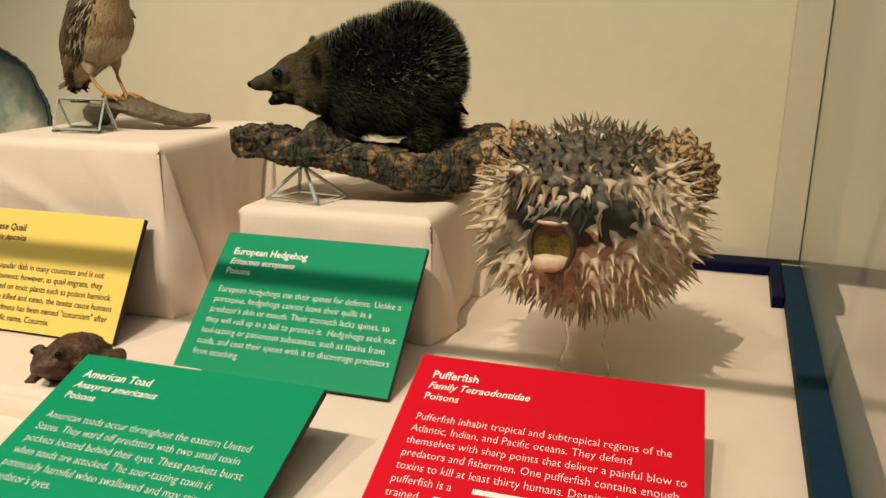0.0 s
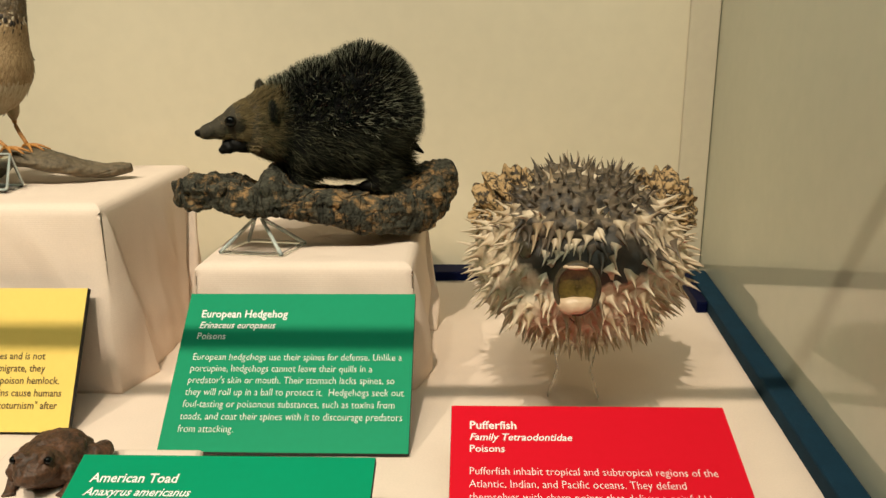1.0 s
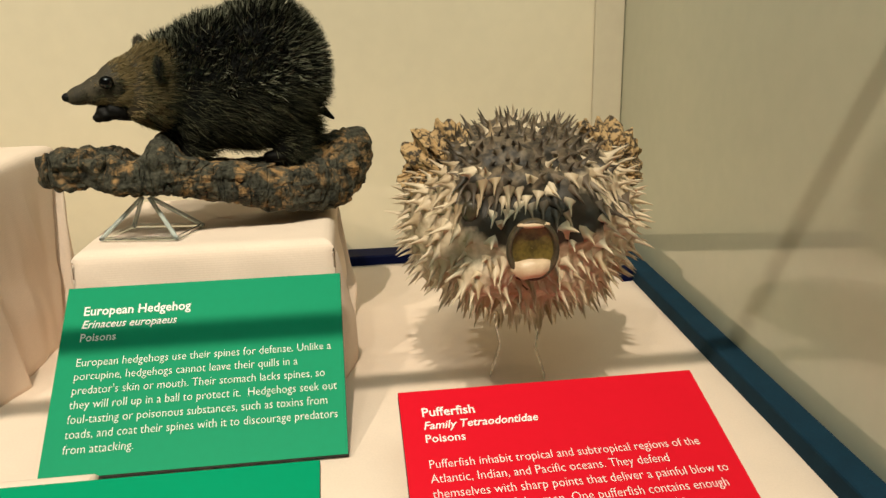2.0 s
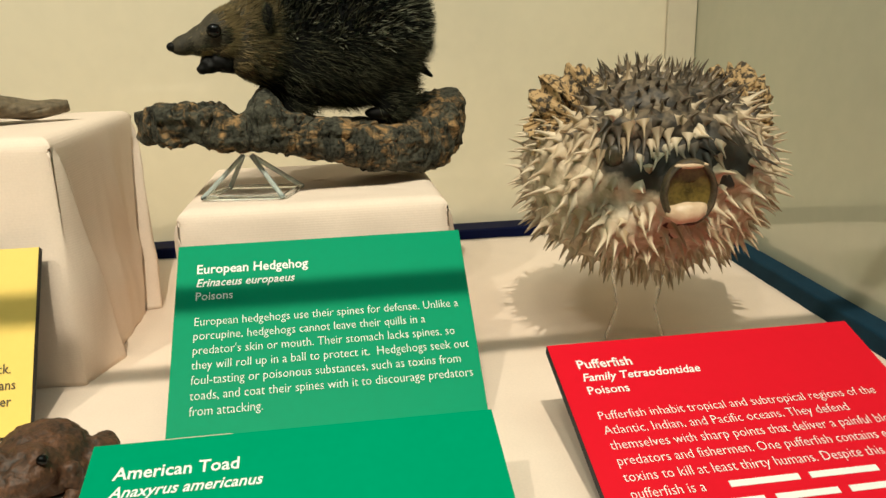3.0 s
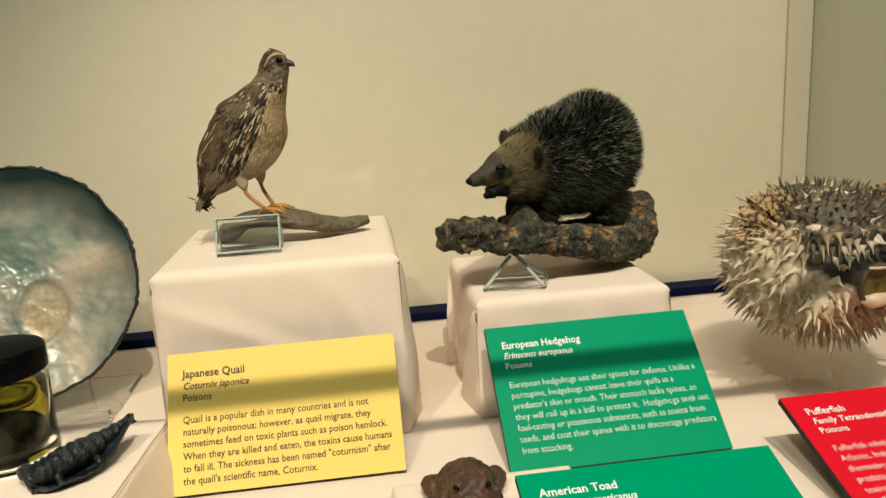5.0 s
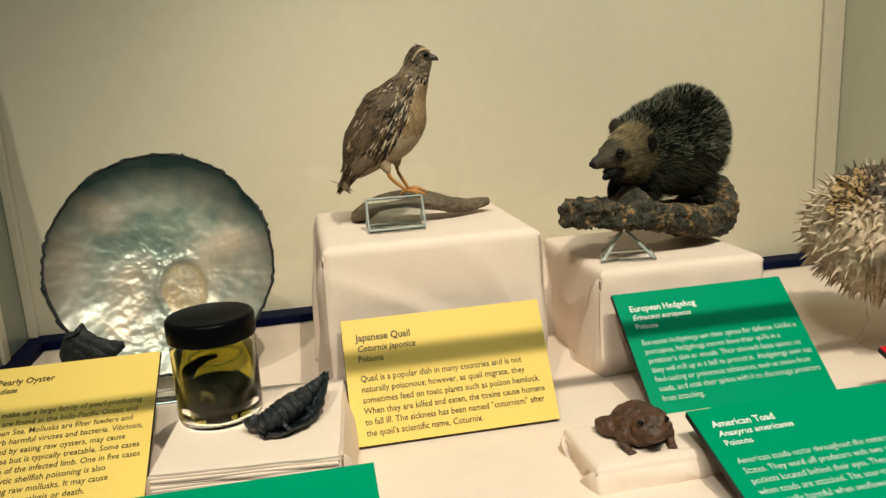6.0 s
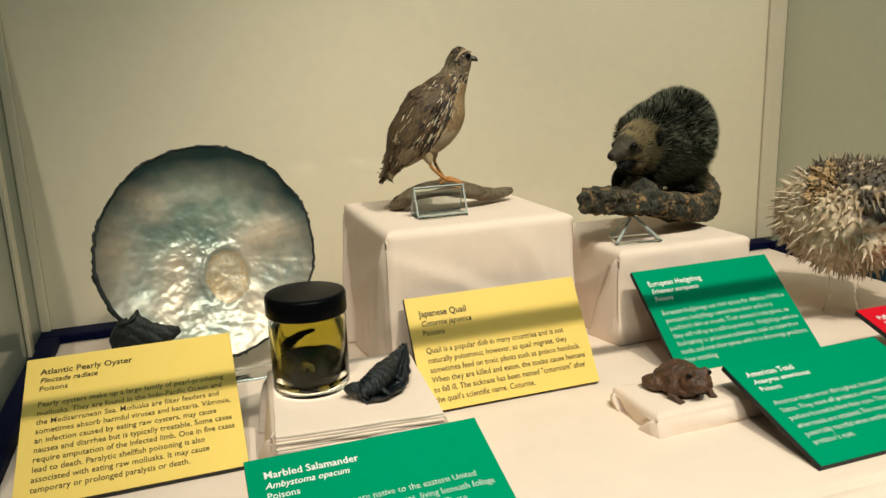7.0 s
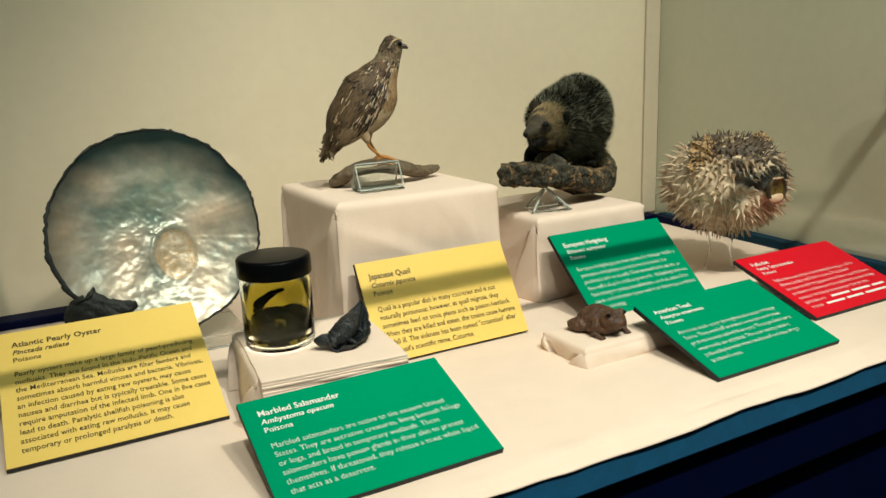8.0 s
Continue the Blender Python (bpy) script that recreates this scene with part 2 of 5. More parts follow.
def spikes_mesh(name, p, d, length, radius, sides=3, bend=None):
    """Thin cones at places p, along unit ways d."""
    n = len(p)
    ref = np.where(np.abs(d[:, 2:3]) < 0.9, [[0, 0, 1.0]], [[1.0, 0, 0]])
    e1 = np.cross(d, ref)
    e1 /= np.linalg.norm(e1, axis=1)[:, None]
    e2 = np.cross(d, e1)
    verts = []
    for i in range(sides):
        a = 2 * math.pi * i / sides
        verts.append(p + radius[:, None] * (math.cos(a) * e1 + math.sin(a) * e2))
    tip = p + d * length[:, None]
    if bend is not None:
        tip = tip + bend
    verts.append(tip)
    v = np.stack(verts, 1).reshape(-1, 3)
    k = sides + 1
    faces = [(j * k + i, j * k + (i + 1) % sides, j * k + sides) for j in range(n) for i in range(sides)]
    me = bpy.data.meshes.new(name)
    me.from_pydata(v.tolist(), [], faces)
    return me


# ---- room ----
single("floor", box_bm(-3.5, 3, -4, 2.2, -0.1, 0), ROOM_FLOOR, "dark grey carpet floor of the gallery", "floor", "structure")
single("ceiling", box_bm(-3.5, 3, -4, 2.2, 2.7, 2.8), ROOM_CEILING, "white gallery ceiling above the display case", "ceiling", "structure")
single("wall_north", box_bm(-3.5, 3, 2.2, 2.3, 0, 2.7), ROOM_WALL, "plain beige gallery wall behind the display case", "wall", "structure")
single("wall_south", box_bm(-3.5, 3, -4.1, -4, 0, 2.7), ROOM_WALL, "plain beige gallery wall facing the display case", "wall", "structure")
single("wall_west", box_bm(-3.6, -3.5, -4, 2.2, 0, 2.7), ROOM_WALL, "plain beige gallery side wall", "wall", "structure")
single("wall_east", box_bm(3, 3.1, -4, 2.2, 0, 2.7), ROOM_WALL, "plain beige gallery side wall", "wall", "structure")

# ---- display case ----
X0, Y0, Y1, TOP = -1.007, 0.234, 0.895, 0.90
SX = 0.076  # the east side runs in towards the front by this much a metre


def east(y):
    return 0.147 + SX * (y - Y1)


def skew_box(a, b, y0, y1, z0, z1, bevel):
    """A box along the east side: a and b are its distances inwards from the side panel's inner face."""
    bm = box_bm(-a, -b, y0, y1, z0, z1, bevel)
    for v in bm.verts:
        v.co.x += east(v.co.y)
    return bm


def deck_box(x0, inset, y0, y1, z0, z1, bevel):
    """A box across the case whose east end follows the side."""
    bm = box_bm(x0, 1.0, y0, y1, z0, z1, bevel)
    for v in bm.verts:
        if v.co.x > 0.5:
            v.co.x += east(v.co.y) - inset - 1.0
    return bm


case = thing("display_case", (-0.44, 0.54, 0), "navy display case with beige back and glossy side panels", "display case")
part("cabinet", deck_box(X0 + 0.02, 0.02, Y0 + 0.02, Y1 - 0.02, 0, 0.80, 0.004), NAVY, case, "dark navy painted cabinet")
part("deck", deck_box(X0, 0, Y0 + 0.030, Y1, 0.866, TOP - 0.003, 0.003), NAVY, case, "navy deck under the cloth")
part("edge_strip", deck_box(X0 + 0.002, 0.002, Y0 - 0.0065, Y0 + 0.029, 0.866, TOP - 0.0070, 0.002), NAVY_LIGHT, case, "blue carpet strip along the deck edge")
part("apron", deck_box(X0 + 0.006, 0.006, Y0 + 0.004, Y1 - 0.004, 0.800, 0.866, 0.003), NAVY, case, "dark navy apron below the deck edge")
part("back_panel", box_bm(X0, 0.147, Y1, Y1 + 0.012, 0.86, 1.46, 0.001), PANEL, case, "glossy beige back panel")
part("side_panel", skew_box(0, -0.012, Y0, Y1 + 0.012, 0.86, 1.46, 0.001), SIDE_PANEL, case, "glossy grey-green side panel")
# West side: opaque, with the dark room behind put into its colour.
part("side_panel", box_bm(X0 - 0.012, X0, Y0, Y1 + 0.012, 0.86, 1.46, 0.001), DIM_ROOM_SIDE, case, "glossy side panel painted as dark as the room behind it")
part("back_rail", box_bm(X0, 0.127, Y1 - 0.034, Y1, TOP - 0.003, TOP + 0.011, 0.002), NAVY, case, "navy rail along the back")
part("side_rail", skew_box(0.020, 0.0, Y0, Y1 - 0.034, TOP - 0.003, TOP + 0.014, 0.002), RAIL, case, "navy felt rail along the side")
part("corner_block", skew_box(0.032, 0.0205, 0.752, Y1 - 0.034, TOP - 0.003, TOP + 0.012, 0.0015), NAVY, case, "short dark navy block in the corner")
part("side_rail", box_bm(X0, X0 + 0.024, Y0, Y1 - 0.034, TOP - 0.003, TOP + 0.011, 0.002), NAVY, case, "navy rail along the side")
part("corner_post", box_bm(0.112, 0.146, Y1 - 0.006, Y1 - 0.0005, TOP + 0.011, 1.46, 0.0015), CORNER_PAINT, case, "slim beige corner post")
part("corner_post", box_bm(X0, X0 + 0.012, Y1 - 0.012, Y1, TOP + 0.011, 1.46, 0.002), PANEL, case, "slim beige corner post")
# Pale strip modelled in place of a reflection in the side panel.
part("reflection_strip", box_bm(X0 + 0.0005, X0 + 0.005, 0.790, 0.808, TOP + 0.011, 1.46, 0.001), PANEL, case, "pale vertical strip standing for a post's reflection")
part("top_bar", deck_box(X0, 0, 0.2080, 0.2180, 1.4345, 1.4455, 0.002), NAVY, case, "navy bar along the front top edge")


# ---- cloth ----
def sheet_bm(x0, x1, y0, y1, z0, z1):
    """A thin cloth on the deck whose front hem rolls over the edge."""
    nx, ny = 170, 90
    roll = ((-0.0030, -0.0150), (-0.0050, -0.0115), (-0.0052, -0.0075), (-0.0040, -0.0040), (-0.0015, -0.0016), (0.0025, -0.0005), (0.0075, 0.0))
    rows = []
    for j in range(len(roll) + ny):
        row = []
        for i in range(nx + 1):
            x = x0 + (x1 + SX * (y0 + (y1 - y0) * max(0, j - len(roll)) / ny - y0) - x0) * i / nx
            hem = 0.72 + 0.42 * noise.noise((x * 6, 8.0, 0.0)) + 0.16 * noise.noise((x * 25, 2.0, 0.0))
            if j < len(roll):
                y, z = y0 + roll[j][0] * (1.0 + 0.8 * hem if roll[j][0] < 0 else 0.9), z1 - 0.0030 * (0.6 + 0.8 * hem) * max(0.0, 1 - max(0.0, roll[j][0]) / 0.026) ** 2 + roll[j][1] * (0.14 + 0.26 * hem) + 0.0030 * noise.noise((x * 11 + y0 * 25, y0 * 45 - x * 4, 6.0))
            else:
                f = (j - len(roll) + 1) / ny
                y = y0 + 0.0075 + (y1 - y0 - 0.0075) * f ** 1.35
                lip = max(0.0, 1 - (y - y0) / 0.026)
                z = z1 - 0.0030 * lip ** 2 * (0.6 + 0.8 * hem) + 0.0030 * lip ** 0.7 * noise.noise((x * 11 + y * 25, y * 45 - x * 4, 6.0)) + 0.0012 * lip * noise.noise((x * 34 - y * 40, y * 80, 3.0))
            if i in (0, nx):
                x += 0.004 * noise.noise((y * 9, 3.0, i))
            z += 0.0009 * noise.noise((x * 7, y * 7, 1.0)) + 0.0004 * noise.noise((x * 40, y * 40, 2.0))
            row.append((x, y, z))
        rows.append(row)
    bm = grid_bm(rows, closed=False)
    ext = bmesh.ops.extrude_face_region(bm, geom=bm.faces[:])
    for v in ext["geom"]:
        if isinstance(v, bmesh.types.BMVert):
            if v.co.y < y0:
                v.co.y += 0.002
            else:
                v.co.z = min(z0 - 0.001, v.co.z - 0.001) if v.co.y > y0 + 0.03 else v.co.z - 0.0012
    bmesh.ops.recalc_face_normals(bm, faces=bm.faces[:])
    return bm


single("table_cloth", sheet_bm(-0.986, 0.0766, 0.233, 0.862, TOP - 0.003, TOP), CLOTH, "cream cotton cloth spread over the case deck", "cloth", smooth=True)


def draped_bm(x0, x1, y0, y1, z0, z1, seed, reach=0.045, swell=0.011, flare=0.005, corner=0.006):
    """A cloth drawn over a box, with a tucked fold beside each corner."""
    w, d = x1 - x0, y1 - y0
    cx, cy = (x0 + x1) / 2, (y0 + y1) / 2
    count = 800
    per = 2 * (w + d)
    ring = []
    for i in range(count):
        s = per * i / count
        if s < w:
            ring.append((x0 + s, y0, 0, -1, s, w - s, 0))
        elif s < w + d:
            ring.append((x1, y0 + s - w, 1, 0, s - w, w + d - s, 1))
        elif s < 2 * w + d:
            q = s - w - d
            ring.append((x1 - q, y1, 0, 1, q, w - q, 2))
        else:
            q = s - 2 * w - d
            ring.append((x0, y1 - q, -1, 0, q, d - q, 3))
    rows = []
    levels = [k / 40 for k in range(41)]
    for v in reversed(levels):
        row = []
        for x, y, nx, ny, a, b, face in ring:
            z = z1 - corner - (z1 - corner - z0) * v
            out = flare * v + 0.0058 * v ** 0.7 * noise.noise((x * 16, y * 16, z * 13 + seed)) + 0.0016 * v ** 0.7 * noise.noise((x * 60, y * 60, z * 9 + seed)) + 0.0085 * math.sin(math.pi * v) ** 0.7 * max(0.0, 0.35 - abs(noise.noise(((x + y) * 9 + z * 10, (x + y) * 3 - z * 5, seed))))
            if face in (1, 3):
                for q, side in ((a, 0), (b, 1)):
                    crease = 0.006 + reach * (0.8 + 0.2 * side) * v ** 0.9
                    if q < crease:
                        out += swell * v ** 0.5 * math.sin(math.pi * q / crease * 0.5) ** 2
                    out -= 0.13 * (z1 - z0) * min(1, max(0, 5 * v - 0.5)) * math.exp(-(((q - crease - 0.0035) / 0.0030) ** 2))
            else:
                for q in (a, b):
                    out += 0.003 * v * math.exp(-((q / 0.012) ** 2))
            px, py = x + nx * out, y + ny * out
            for q, dx, dy in ((a, -ny, nx), (b, ny, -nx)):
                if q < corner:
                    f = (1 - q / corner) ** 2 * corner * 0.35
                    px, py = px - nx * f, py - ny * f
            row.append((px, py, z))
        rows.append(row)
    for k in range(1, 5):
        a = k / 4 * math.pi / 2
        inset, z = corner * (1 - math.cos(a)), z1 - corner + corner * math.sin(a)
        rows.append([(cx + (x - cx) * (1 - 2 * inset / w), cy + (y - cy) * (1 - 2 * inset / d), z) for x, y, *_ in ring])
    for k in range(1, 14):
        f = (1 - k / 13) * 0.999 + 0.001
        rows.append([(cx + (x - cx) * (1 - 2 * corner / w) * f, cy + (y - cy) * (1 - 2 * corner / d) * f,
                      z1 + 0.0009 * (1 - f) ** 0.3 * noise.noise((x * 18 * f, y * 18 * f, seed)) + 0.0011 * (1 - f) ** 0.2 * max(0.0, 0.25 - abs(noise.noise((x * 14 + y * 9, y * 22 - x * 6, seed + 3))))) for x, y, *_ in ring])
    return grid_bm(rows)


WOOD_BOX = material("plain_plywood", (0.45, 0.33, 0.20), (0.36, 0.25, 0.14), rough=0.7, scale=12, fine=200, bump=0.1)


def riser(name, x0, x1, y0, y1, z1, seed, reach, swell, flare, label):
    """A plywood box with a cloth drawn over it."""
    ob = thing(name, ((x0 + x1) / 2, (y0 + y1) / 2, TOP), label, "riser", "cloth-covered risers")
    part("box", box_bm(x0 + 0.036, x1 - 0.036, y0 + 0.016, y1 - 0.016, TOP, z1 - 0.006, 0.002), WOOD_BOX, ob, "hidden plywood box")
    part("cloth_cover", draped_bm(x0, x1, y0, y1, TOP, z1, seed, reach, swell, flare, 0.009), CLOTH, ob, "cream cotton cloth with tucked corners", True)
    return ob


riser("quail_riser", -0.637, -0.430, 0.556, 0.755, 1.063, 3.0, 0.050, 0.010, 0.004, "tall box draped in cream cotton cloth")
riser("hedgehog_riser", -0.366, -0.184, 0.570, 0.748, 1.010, 8.0, 0.044, 0.009, 0.004, "low box draped in cream cotton cloth")


# ---- text panels ----
def words_mesh(text, height, bold=0.0, slant=0.0, squeeze=0.86):
    cu = bpy.data.curves.new("words", "FONT")
    cu.body, cu.size, cu.resolution_u, cu.shear, cu.offset = text, height, 2, slant, bold * height
    cu.fill_mode = "FRONT"
    ob = new("draft", cu)
    bpy.context.view_layer.update()
    me = bpy.data.meshes.new_from_object(ob.evaluated_get(bpy.context.evaluated_depsgraph_get()))
    bpy.data.objects.remove(ob)
    me.transform(Matrix.Diagonal((squeeze, 1, 1, 1)))
    return me


def text_panel(x0, x1, bottom, top, card, ink, label, head, latin, body, margin=0.012, first=0.0205, lead=0.0094, size=0.0080, wide=0.9, bars=()):
    """A tilted foam board: bottom and top are (y, z) of the card's face."""
    w = x1 - x0
    run, rise = top[0] - bottom[0], top[1] - bottom[1]
    slant = math.hypot(run, rise)
    m = Matrix.Translation((x0, bottom[0], bottom[1])) @ pose(0, 0, 0, math.degrees(math.atan2(rise, run)))
    base = (x0 + w / 2, bottom[0] + 0.01, TOP)
    ob = thing("text_panel", base, label, "sign", "specimen text panels")
    part("board", box_bm(0, w, 0, slant, -0.0052, -0.0004, 0.0002, m), BLACK_FOAM, ob, "black foam backing board")
    face = box_bm(0.0002, w - 0.0002, 0.0002, slant - 0.0002, -0.0004, 0.0002, 0, m)
    part("card", face, card, ob)
    ty, tz = bottom[0] + run * 0.86, bottom[1] + rise * 0.86 - 0.007
    for x in (x0 + w * 0.35, x0 + w * 0.65):
        pts = [Vector((x + dx, y, z)) for dx in (0, 0.004) for y, z in ((ty - 0.012, tz - 0.012 * rise / run), (ty, tz), (ty + 0.004, TOP), (ty - 0.012, TOP))]
        prop = bmesh.new()
        vs = [prop.verts.new(p) for p in pts]
        for f in ((0, 1, 2, 3), (7, 6, 5, 4), (0, 4, 5, 1), (1, 5, 6, 2), (2, 6, 7, 3), (3, 7, 4, 0)):
            prop.faces.new([vs[i] for i in f])
        part("prop", prop, BLACK_FOAM, ob)
    weight = -0.012 if ink is WHITE_INK else 0.006
    y = slant - first

    def line(name, text, y, height, bold, shear, squeeze, x=margin):
        me = words_mesh(text, height, bold, shear, squeeze)
        me.transform(Matrix.Translation(-Vector(base)) @ m @ Matrix.Translation((x, y, 0.0006)))
        return mesh_part(name, me, ink, ob)

    line("title", head, y, size * 1.16, 0.016, 0, 0.90)
    line("subtitle", latin, y - lead, size * 1.0, 0.014, 0.25, 0.90)
    line("heading", "Poisons", y - lead * 2.0, size * 1.0, 0.008, 0, 0.92)
    probe = max(body, key=len)
    me = words_mesh(probe, size, 0, 0, 1)
    reach = max(v.co.x for v in me.vertices)
    squeeze = (w * wide - margin) / reach
    for k, text in enumerate(body):
        line("text_line", text, y - lead * (3.85 + k), size, weight, 0, squeeze)
    for k, a, b in bars:
        yb = y - lead * (3.85 + k)
        part("text_bar", box_bm(w * a, w * b, yb + 0.0006, yb + 0.0040, 0.0003, 0.0007, 0, m), ink, ob)
    return ob


text_panel(-0.362, -0.181, (0.456, 0.9045), (0.551, 0.991), GREEN, WHITE_INK, "green European Hedgehog text panel leaning on the table cloth", "European Hedgehog", "Erinaceus europaeus",
           ["European hedgehogs use their spines for defense. Unlike a", "porcupine, hedgehogs cannot leave their quills in a", "predator's skin or mouth. Their stomach lacks spines, so",
            "they will roll up in a ball to protect it.  Hedgehogs seek out", "foul-tasting or poisonous substances, such as toxins from", "toads, and coat their spines with it to discourage predators", "from attacking."], wide=0.97, first=0.0215)
text_panel(-0.373, -0.194, (0.268, 0.905), (0.385, 0.945), GREEN, WHITE_INK, "green American Toad text panel on the table cloth", "American Toad", "Anaxyrus americanus",
           ["American toads occur throughout the eastern United", "States. They ward off predators with two small toxin", "pockets located behind their eyes. These pockets burst", "when toads are attacked. The sour-tasting toxin is",
            "potentially harmful when swallowed and may sting a", "predator's eyes."])
text_panel(-0.150, 0.031, (0.326, 0.905), (0.446, 0.948), RED, WHITE_INK, "red Pufferfish text panel on the table cloth", "Pufferfish", "Family Tetraodontidae",
           ["Pufferfish inhabit tropical and subtropical regions of the", "Atlantic, Indian, and Pacific oceans. They defend", "themselves with sharp points that deliver a painful blow to", "predators and fishermen. One pufferfish contains enough",
            "toxins to kill at least thirty humans. Despite this,", "pufferfish is a", "trained"], wide=0.95, bars=((5, 0.33, 0.52), (5, 0.55, 0.74), (5, 0.77, 0.90), (6, 0.22, 0.40), (6, 0.43, 0.60), (6, 0.63, 0.86)))
text_panel(-0.626, -0.441, (0.483, 0.9035), (0.541, 0.999), YELLOW, BLACK_INK, "yellow Japanese Quail text panel leaning steeply", "Japanese Quail", "Coturnix japonica",
           ["Quail is a popular dish in many countries and is not", "naturally poisonous; however, as quail migrate, they", "sometimes feed on toxic plants such as poison hemlock.", "When they are killed and eaten, the toxins cause humans",
            "to fall ill. The sickness has been named \"coturnism\" after", "the quail's scientific name, Coturnix."], wide=0.94)
text_panel(-0.965, -0.790, (0.448, 0.905), (0.584, 0.976), YELLOW, BLACK_INK, "yellow Atlantic Pearly Oyster text panel before the shell", "Atlantic Pearly Oyster", "Pinctada radiate",
           ["Pearly oysters make up a large family of pearl-producing", "mollusks. They are found in the Indo-Pacific Ocean and", "the Mediterranean Sea. Mollusks are filter feeders and", "sometimes absorb harmful viruses and bacteria. Vibriosis,",
            "an infection caused by eating raw oysters, may cause", "nausea and diarrhea but is typically treatable. Some cases", "require amputation of the infected limb. One in five cases", "lead to death. Paralytic shellfish poisoning is also",
            "associated with eating raw mollusks. It may cause", "temporary or prolonged paralysis or death."], wide=0.95)
text_panel(-0.797, -0.617, (0.266, 0.905), (0.380, 0.944), GREEN, WHITE_INK, "green Marbled Salamander text panel on the table cloth", "Marbled Salamander", "Ambystoma opacum",
           ["Marbled salamanders are native to the eastern United", "States. They are secretive creatures, living beneath foliage", "or logs, and breed in temporary wetlands. These", "salamanders have poison glands in their skin to protect",
            "themselves. If threatened, they release a toxic white liquid", "that acts as a deterrent."], wide=0.95)


# ---- more mesh helpers ----
def lathe_bm(profile, cx, cy, seg=48, cap=True):
    rows = [[(cx + r * math.cos(2 * math.pi * i / seg), cy + r * math.sin(2 * math.pi * i / seg), z) for i in range(seg)] for r, z in profile]
    return grid_bm(rows, cap=cap)


def ball_bm(x, y, z, rx, ry, rz, turn=0, dip=0, sub=3):
    bm = bmesh.new()
    bmesh.ops.create_icosphere(bm, subdivisions=sub, radius=1, matrix=pose(x, y, z, 0, dip, turn) @ Matrix.Diagonal((rx, ry, rz, 1)))
    return bm


def blob_mesh_bm(balls, voxel=0.0016):
    bm = bmesh.new()
    bm.from_mesh(blob_mesh("draft", balls, voxel, 4))
    return bm


def rods_bm(pairs, r, seg=8):
    """Straight round rods between pairs of points."""
    bm = bmesh.new()
    for a, b in pairs:
        a, b = Vector(a), Vector(b)
        m = Matrix.Translation((a + b) / 2) @ (b - a).to_track_quat("Z", "Y").to_matrix().to_4x4()
        bmesh.ops.create_cone(bm, cap_ends=True, segments=seg, radius1=r, radius2=r, depth=(b - a).length, matrix=m)
    return bm


def roughen(me, amount, scale, seed=0.0, octaves=4):
    """Uneven skin: each vertex moves along its normal."""
    moved = [v.co + v.normal * amount * noise.fractal(v.co * scale + Vector((seed, 0, 0)), 1.0, 2.0, octaves) for v in me.vertices]
    for v, c in zip(me.vertices, moved):
        v.co = c
    me.update()


def leaves_mesh(name, p, along, nrm, length, width, lift=0.18):
    """Small pointed feathers lying on a skin, the tip raised a little."""
    along = along - nrm * (along * nrm).sum(1)[:, None]
    along /= np.linalg.norm(along, axis=1)[:, None]
    side = np.cross(nrm, along)
    L, W = length[:, None], width[:, None]
    root = p - nrm * 0.0006
    mid = p + along * L * 0.5 + nrm * (L * lift * 0.6 + 0.0004)
    tip = p + along * L + nrm * L * lift
    a = p + along * L * 0.45 + side * W + nrm * L * lift * 0.25
    b = p + along * L * 0.45 - side * W + nrm * L * lift * 0.25
    c = p + along * L * 0.85 + side * W * 0.7 + nrm * L * lift * 0.6
    d = p + along * L * 0.85 - side * W * 0.7 + nrm * L * lift * 0.6
    v = np.stack([root, a, c, tip, d, b, mid], 1).reshape(-1, 3)
    faces = []
    for j in range(len(p)):
        k = j * 7
        faces += [(k, k + 1, k + 6), (k + 1, k + 2, k + 6), (k + 2, k + 3, k + 6), (k + 3, k + 4, k + 6), (k + 4, k + 5, k + 6), (k + 5, k, k + 6)]
    me = bpy.data.meshes.new(name)
    me.from_pydata(v.tolist(), [], faces)
    return me


def unit(a):
    return a / np.linalg.norm(a, axis=-1, keepdims=True)


# ---- specimen materials ----
QUILLS = island_material("hedgehog_quills", [(0.004, 0.005, 0.004), (0.17, 0.175, 0.12), (0.006, 0.007, 0.005), (0.05, 0.053, 0.038), (0.004, 0.005, 0.004), (0.30, 0.30, 0.21), (0.007, 0.008, 0.006)], rough=0.55, spec=0.12, steps=True)
DARK_FUR = island_material("dark_olive_fur", [(0.003, 0.004, 0.003), (0.030, 0.032, 0.020), (0.004, 0.005, 0.004), (0.115, 0.112, 0.064), (0.008, 0.009, 0.006)], rough=0.8, spec=0.08)
FACE_FUR = island_material("tan_face_fur", [(0.09, 0.072, 0.033), (0.34, 0.255, 0.11), (0.055, 0.046, 0.023), (0.26, 0.19, 0.080), (0.15, 0.12, 0.056)], rough=0.75)
HEDGE_SKIN = material("dark_hide", (0.005, 0.006, 0.005), (0.003, 0.003, 0.003), rough=0.9, scale=120, fine=900, bump=0.5, spec=0.15)
FACE_SKIN = material("brown_face_hide", (0.050, 0.040, 0.020), (0.020, 0.017, 0.010), rough=0.8, scale=90, fine=900, bump=0.4)
MUZZLE_FUR = island_material("olive_black_muzzle_fur", [(0.020, 0.018, 0.011), (0.10, 0.080, 0.043), (0.014, 0.013, 0.008), (0.055, 0.046, 0.026)], rough=0.75, spec=0.1)
GLOSS_BLACK = material("gloss_black", (0.003, 0.003, 0.003), (0.002, 0.002, 0.002), rough=0.06, bump=0, coat=0.0, spec=0.35)
